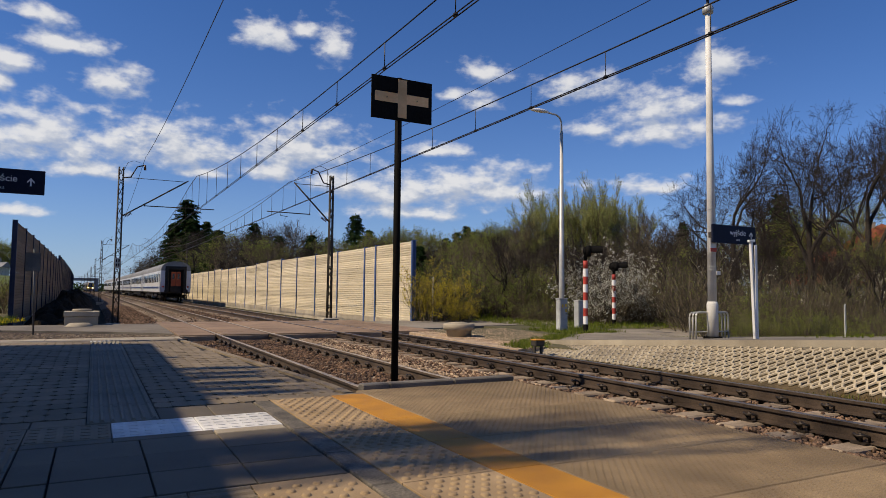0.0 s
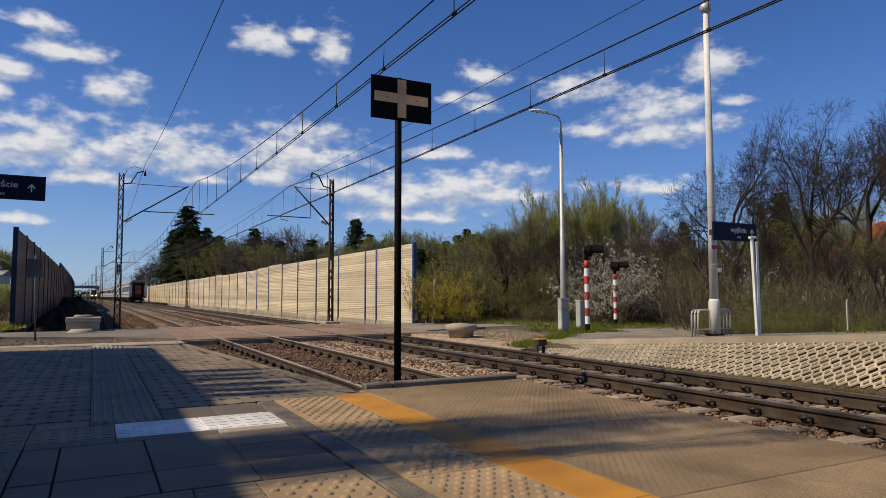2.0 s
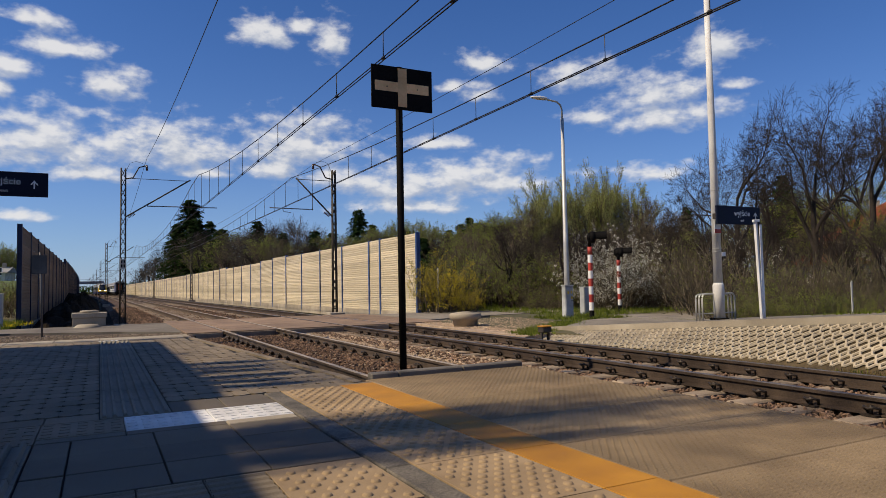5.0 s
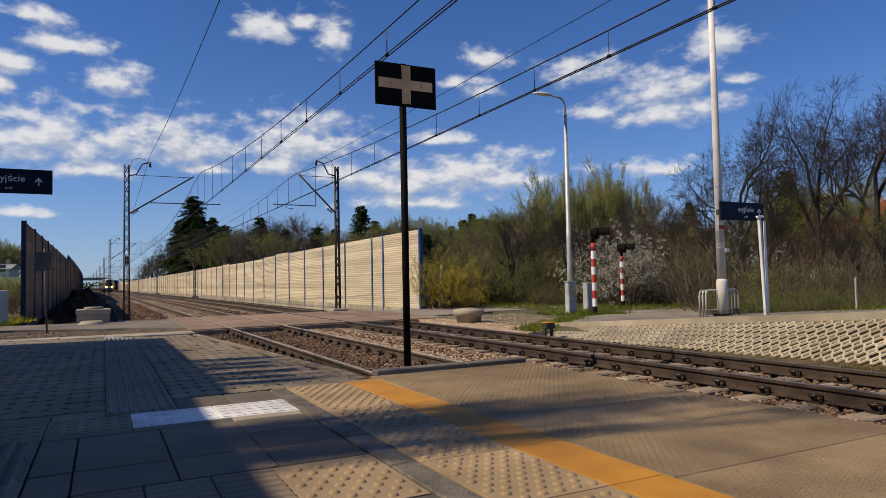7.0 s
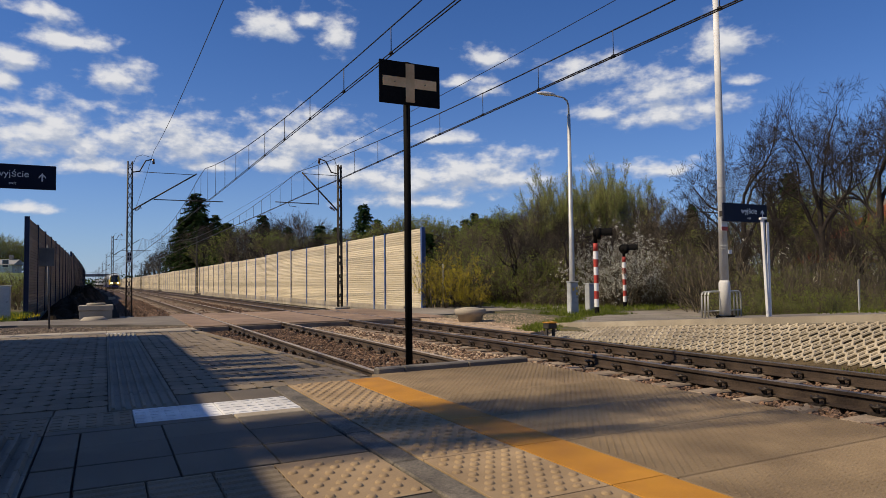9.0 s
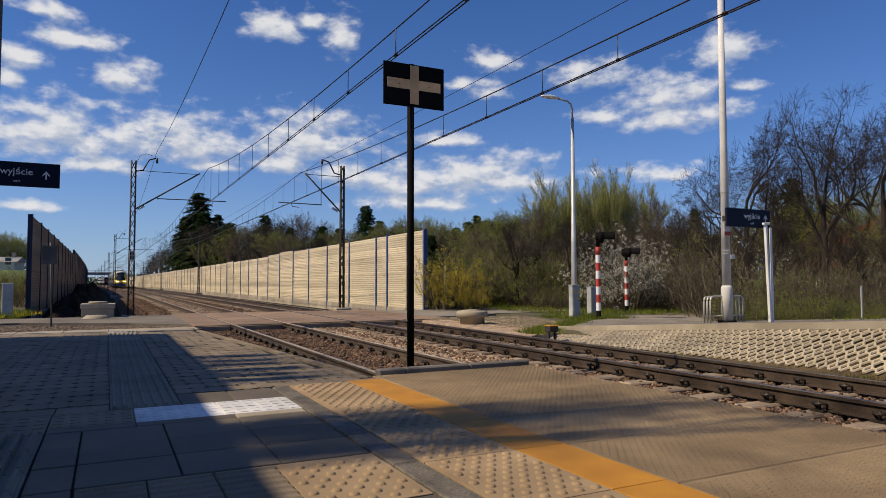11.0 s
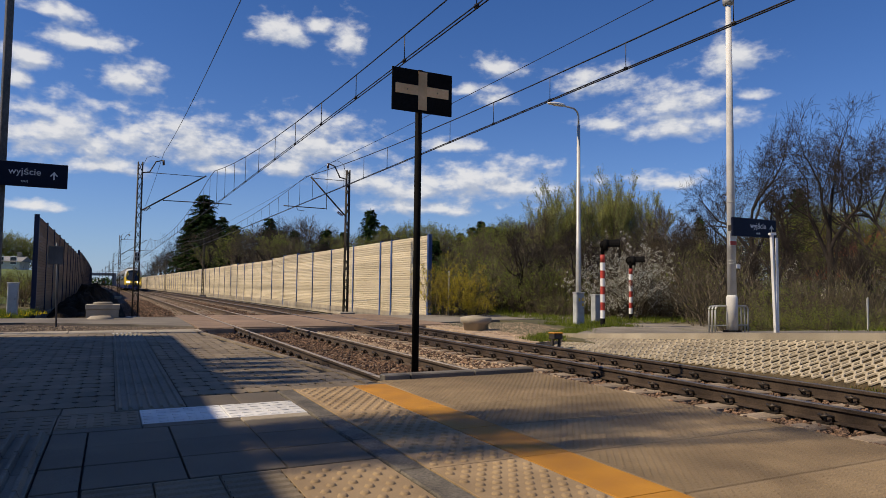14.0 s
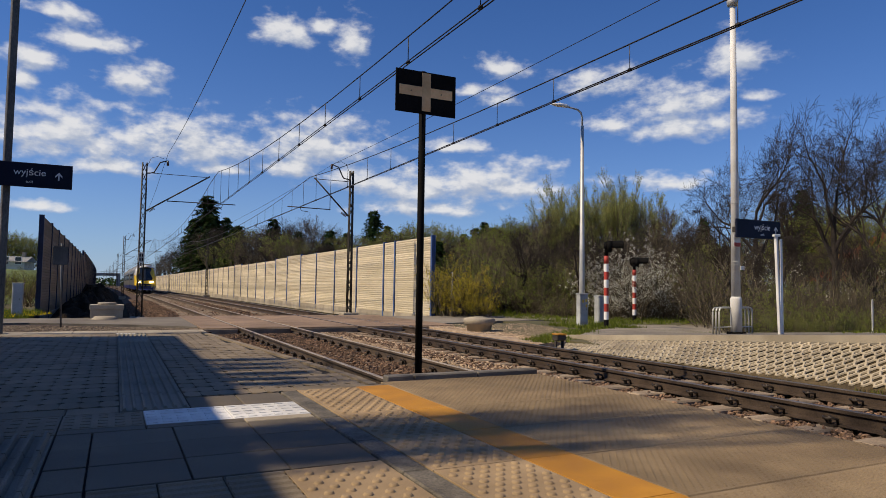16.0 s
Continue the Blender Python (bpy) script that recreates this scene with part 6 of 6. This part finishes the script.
# ---- loose stones ----
def build_stones():
    R = random.Random(3)
    phi = (1 + 5 ** .5) / 2
    ico = [Vector(p).normalized() for p in ((-1, phi, 0), (1, phi, 0), (-1, -phi, 0), (1, -phi, 0), (0, -1, phi), (0, 1, phi), (0, -1, -phi), (0, 1, -phi), (phi, 0, -1), (phi, 0, 1), (-phi, 0, -1), (-phi, 0, 1))]
    tri = ((0, 11, 5), (0, 5, 1), (0, 1, 7), (0, 7, 10), (0, 10, 11), (1, 5, 9), (5, 11, 4), (11, 10, 2), (10, 7, 6), (7, 1, 8), (3, 9, 4), (3, 4, 2), (3, 2, 6), (3, 6, 8), (3, 8, 9), (4, 9, 5), (2, 4, 11), (6, 2, 10), (8, 6, 7), (9, 8, 1))

    def lay(name, label, count, spot, lo, hi, material):
        vs, fs = [], []
        for _ in range(count):
            x, y, z = spot()
            s = R.uniform(lo, hi)
            q = Euler((R.uniform(0, 6), R.uniform(0, 6), R.uniform(0, 6))).to_matrix() @ Matrix.Diagonal((R.uniform(.7, 1.3), R.uniform(.7, 1.2), R.uniform(.5, .9)))
            b = len(vs)
            for p in ico:
                w = q @ (p * R.uniform(.8, 1.15)) * s
                vs.append((x + w.x, y + w.y, z + w.z * .8))
            fs.extend([(b + i, b + j, b + k) for i, j, k in tri])
        tagged(raw(name, vs, fs, material), label, "stones", kind="stuff")

    def bed(x0=5.3, x1=9.2):
        while True:
            y = 1.5 + 16.8 * R.random() ** 1.15
            x = R.uniform(x0, x1)
            if y < 7.2 and x < 5.3:
                continue
            heap = .05 if 5.4 < x < 5.9 else 0
            phase = ((y - (7.55 if x < 5.3 else -7.65)) / .62) % 1.0
            on = phase < .21 or phase > .79
            inside = (2.5 < x < 5.0) or (6.05 < x < 8.55)
            if on and inside:
                if R.random() < (.62 if x < 5.3 else .97) or min(abs(x - k) for k in RAILS) < .2:
                    continue
                return x, y, -.172 + R.uniform(-.01, .01)
            return x, y, (-.2 if x < 5.0 else -.225) + heap + R.uniform(-.015, .025) + (.01 if x < 5.4 else 0)
    lay("ballast_stones", "reddish-brown crushed stone ballast", 17000, bed, .02, .042, STONE)
    lay("ballast_stones", "dark rusty ballast between the old rails", 17000, lambda: bed(2.3, 5.3), .02, .042, STONE_OLD)

    def heap_strip():
        y = 7.3 + 11 * R.random()
        return R.uniform(5.2, 6.05), y, -.19 + R.uniform(-.01, .03)
    lay("ballast_stones", "pale tan stones heaped between the tracks", 3500, heap_strip, .02, .042, GRAVEL_STONE)

    def bed_far():
        y = R.uniform(25.2, 60)
        return R.uniform(.9, 9.3) + bend(y), y, -.21 + R.uniform(-.02, .03)
    lay("ballast_stones", "reddish-brown crushed stone ballast beyond the crossing", 9000, bed_far, .03, .06, STONE)

    def bank():
        y = R.uniform(25.5, 60)
        x = R.uniform(.5, 1.8)
        return x, y, -.53 + max(0, (x - .6) * .3) + R.uniform(0, .05)
    lay("ballast_stones", "brown stones on the ballast shoulder", 4000, bank, .03, .065, STONE)

    def patch():
        y = R.uniform(12.5, 19.2)
        return R.uniform(8.9, 11.3 + (y - 12) * .25), y, -.03
    lay("gravel_stones", "pale loose gravel", 6000, patch, .012, .032, GRAVEL_STONE)

    def strip():
        x = R.uniform(-6, 1.9)
        return x, R.uniform(18.1, 21.5 - max(0, x + 2.5) * .5), -.05
    lay("gravel_stones", "gravel at the platform's end", 5000, strip, .015, .035, PATH_STONE)


GRAVEL_STONE = mat("gravel_stone", (.27, .19, .12), (.56, .43, .30), 5.0, .9, bump=.3, fine=60, island=True, spread=.4)
PATH_STONE = mat("dull_gravel_stone", (.10, .075, .05), (.32, .255, .185), 5.0, .9, bump=.3, fine=60, island=True, spread=.5)
build_stones()


# ---- distance: houses, bridge, and an unseen wall added to shade the platform ----
def house(place, w, d, h, roof_h, wall, roof, label, turn=0.0):
    s = thing("house", place, label, "house", "houses", turn=turn)
    bm = NB()
    box(bm, (-w / 2, -d / 2, -1), (w / 2, d / 2, h))
    part("wall", bm, wall, s)
    bm = NB()
    e = .4
    v = [bm.verts.new(p) for p in ((-w / 2 - e, -d / 2 - e, h), (w / 2 + e, -d / 2 - e, h), (w / 2 + e, d / 2 + e, h), (-w / 2 - e, d / 2 + e, h), (-w / 2 - e, 0, h + roof_h), (w / 2 + e, 0, h + roof_h))]
    for q in ((0, 1, 5, 4), (2, 3, 4, 5), (0, 4, 3), (1, 2, 5), (0, 3, 2, 1)):
        bm.faces.new([v[i] for i in q])
    r = part("roof", bm, roof, s)
    bm = NB()
    box(bm, (w * .2, -.3, h + roof_h * .5), (w * .2 + .5, .3, h + roof_h + .7), .02)
    part("chimney", bm, CONCRETE, r)
    n = max(2, int(w / 2.4))
    for k in range(n):
        x = -w / 2 + (k + .5) * w / n
        for z in ([1.0, 3.6] if h > 4.8 else [1.0]):
            bm = NB()
            box(bm, (x - .5, -d / 2 - .04, z), (x + .5, -d / 2 + .03, z + 1.3), .02)
            wd = part("window", bm, WHITE, s)
            bm = NB()
            box(bm, (x - .42, -d / 2 - .055, z + .08), (x + .42, -d / 2 - .03, z + 1.22))
            part("pane", bm, GLASS_DARK, wd)
    return s


RENDER_WALL = mat("pale_render", (.62, .57, .48), (.78, .73, .63), 1.5, .9, bump=.2, fine=50)
ROOF_RED = mat("red_roof_tile", (.30, .085, .045), (.44, .14, .075), 1.2, .8, bump=.5, fine=12)
ROOF_GREY = mat("grey_roof", (.2, .2, .2), (.3, .3, .3), 1.2, .8, bump=.3, fine=12)
BRIDGE = mat("bridge_concrete", (.16, .17, .19), (.24, .25, .27), .5, .8, bump=.1)


def build_distance():
    house((45, 24.4, -1.6), 8, 7, 5.0, 2.2, RENDER_WALL, ROOF_RED, "pale house with a red tiled roof behind trees", 35)
    house((39.6, 24.4, -1.5), 4, 4, 3.4, 1.2, RENDER_WALL, ROOF_RED, "small white house behind the trees", 30)
    house((-14.9, 128, 3.0), 3.6, 5, 1.5, .9, RENDER_WALL, ROOF_GREY, "white house with a low roof beyond the barrier", -10)
    b = thing("road_bridge", (0, 395, 0), "grey road bridge over the line in the distance", "bridge")
    bm = NB()
    box(bm, (-50, -4, 5.2), (2, 4, 6.6), .1)
    part("deck", bm, BRIDGE, b)
    bm = NB()
    for x in range(-49, 2, 3):
        box(bm, (x, -4, 6.6), (x + .15, -3.9, 7.5))
    box(bm, (-50, -4.02, 7.4), (2, -3.9, 7.52))
    part("railing", bm, BRIDGE, b)
    for x in (-24, 1):
        bm = NB()
        box(bm, (x - 1, -3.5, -.6), (x + 1, 3.5, 5.2), .1)
        part("pier", bm, BRIDGE, b)
    # wooded rise that closes the view
    R = random.Random(9)
    vs, fs = [], []
    for i in range(34000):
        a = radians(R.uniform(-22, 68))
        d = R.uniform(430, 620)
        x, y = d * math.sin(a), d * math.cos(a)
        if -60 < x < 10:
            z0 = 6.5
        else:
            z0 = 9.0
        z = -2 + z0 * R.random()
        s = R.uniform(.4, 1.0)
        k = len(vs)
        for _ in range(4):
            vs.append((x + R.uniform(-s, s), y + R.uniform(-s, s), z + R.uniform(-s, s)))
        fs += [(k, k + 1, k + 2), (k, k + 2, k + 3), (k, k + 3, k + 1), (k + 1, k + 3, k + 2)]
    tagged(raw("far_woods", vs, fs, LEAF_CONIFER), "hazy spring woods on the horizon", "woods", kind="stuff")


build_distance()


def shade_wall():
    """Out of view to the west: a wall added to cast the platform's shade."""
    bm = NB()
    box(bm, (-7.6, -14, -.5), (-6.0, 7.6, 6.98))
    box(bm, (-7.6, 7.6, -.5), (-6.0, 16.75, 7.40))
    # small block on top, added for the tooth in the shadow's edge
    box(bm, (-6.4, 13.1, 7.39), (-6.1, 13.35, 7.72))
    s = tagged(part("wall_west", bm, RENDER_WALL), "unseen plain wall added to shade the platform", "building", kind="structure")
    return s


shade_wall()


def bird():
    """A small bird that crosses the sky, gliding."""
    b = thing("bird", (-45, 30, 14), "small dark bird gliding across the sky", "bird")
    bm = NB()
    tube(bm, [(-.05, 0, 0), (-.035, 0, .002), (0, 0, .004), (.035, 0, .004), (.055, 0, .002), (.068, 0, 0)], [.004, .013, .018, .014, .01, .002], 8)
    part("body", bm, BLACK, b)
    for s in (-1, 1):
        raw("wing", [(.03, s * .01, .006), (.02, s * .1, .03), (-.03, s * .12, .025), (-.02, s * .01, .006), (.03, s * .01, .001), (.02, s * .1, .026), (-.03, s * .12, .023), (-.02, s * .01, .001)],
            [(0, 1, 2, 3), (7, 6, 5, 4), (0, 4, 5, 1), (1, 5, 6, 2), (2, 6, 7, 3), (3, 7, 4, 0)], BLACK, b)
    raw("tail", [(-.045, -.008, .003), (-.045, .008, .003), (-.095, .02, .003), (-.095, -.02, .003), (-.045, -.008, -.001), (-.045, .008, -.001), (-.095, .02, 0), (-.095, -.02, 0)],
        [(0, 1, 2, 3), (7, 6, 5, 4), (0, 4, 5, 1), (1, 5, 6, 2), (2, 6, 7, 3), (3, 7, 4, 0)], BLACK, b)
    return b


BIRD = bird()


def motions():
    flight = [(0, -45, 32, 16), (2, -14, 16, 9), (3.0, 1.41, 7.04, 4.82), (3.1, 2.49, 6.77, 4.80), (3.2, 3.65, 6.27, 4.80), (3.3, 5.04, 5.59, 4.34), (3.4, 6.29, 4.51, 4.08), (3.5, 7.34, 3.15, 3.83), (3.6, 8.05, 1.78, 3.52), (5, 34, -8, 12), (16, 240, -90, 60)]
    walk(BIRD, [(t, pose(x, y, z, 10, 0, -35)) for t, x, y, z in flight])
    for coach, start in TRAIN_AWAY:
        rows = []
        for t in [0, 1, 2, 3, 4, 5, 6, 7, 8, 9, 10, 11, 12, 13, 14, 15, 16]:
            y = 70.6 + 28.3 * t + start
            rows.append((t, pose(7.29 + bend(y), y, 0, 0, 0, bend_turn(y + 12))))
        walk(coach, rows)
    for unit, start in TRAIN_HERE:
        rows = []
        for t in [0, 1, 2, 3, 4, 5, 6, 7, 8, 9, 10, 11, 12, 13, 14, 15, 16]:
            y = 309.0 - 13.25 * t + start
            rows.append((t, pose(3.75 + bend(y), y, 0, 0, 0, bend_turn(y + 9))))
        walk(unit, rows)


motions()
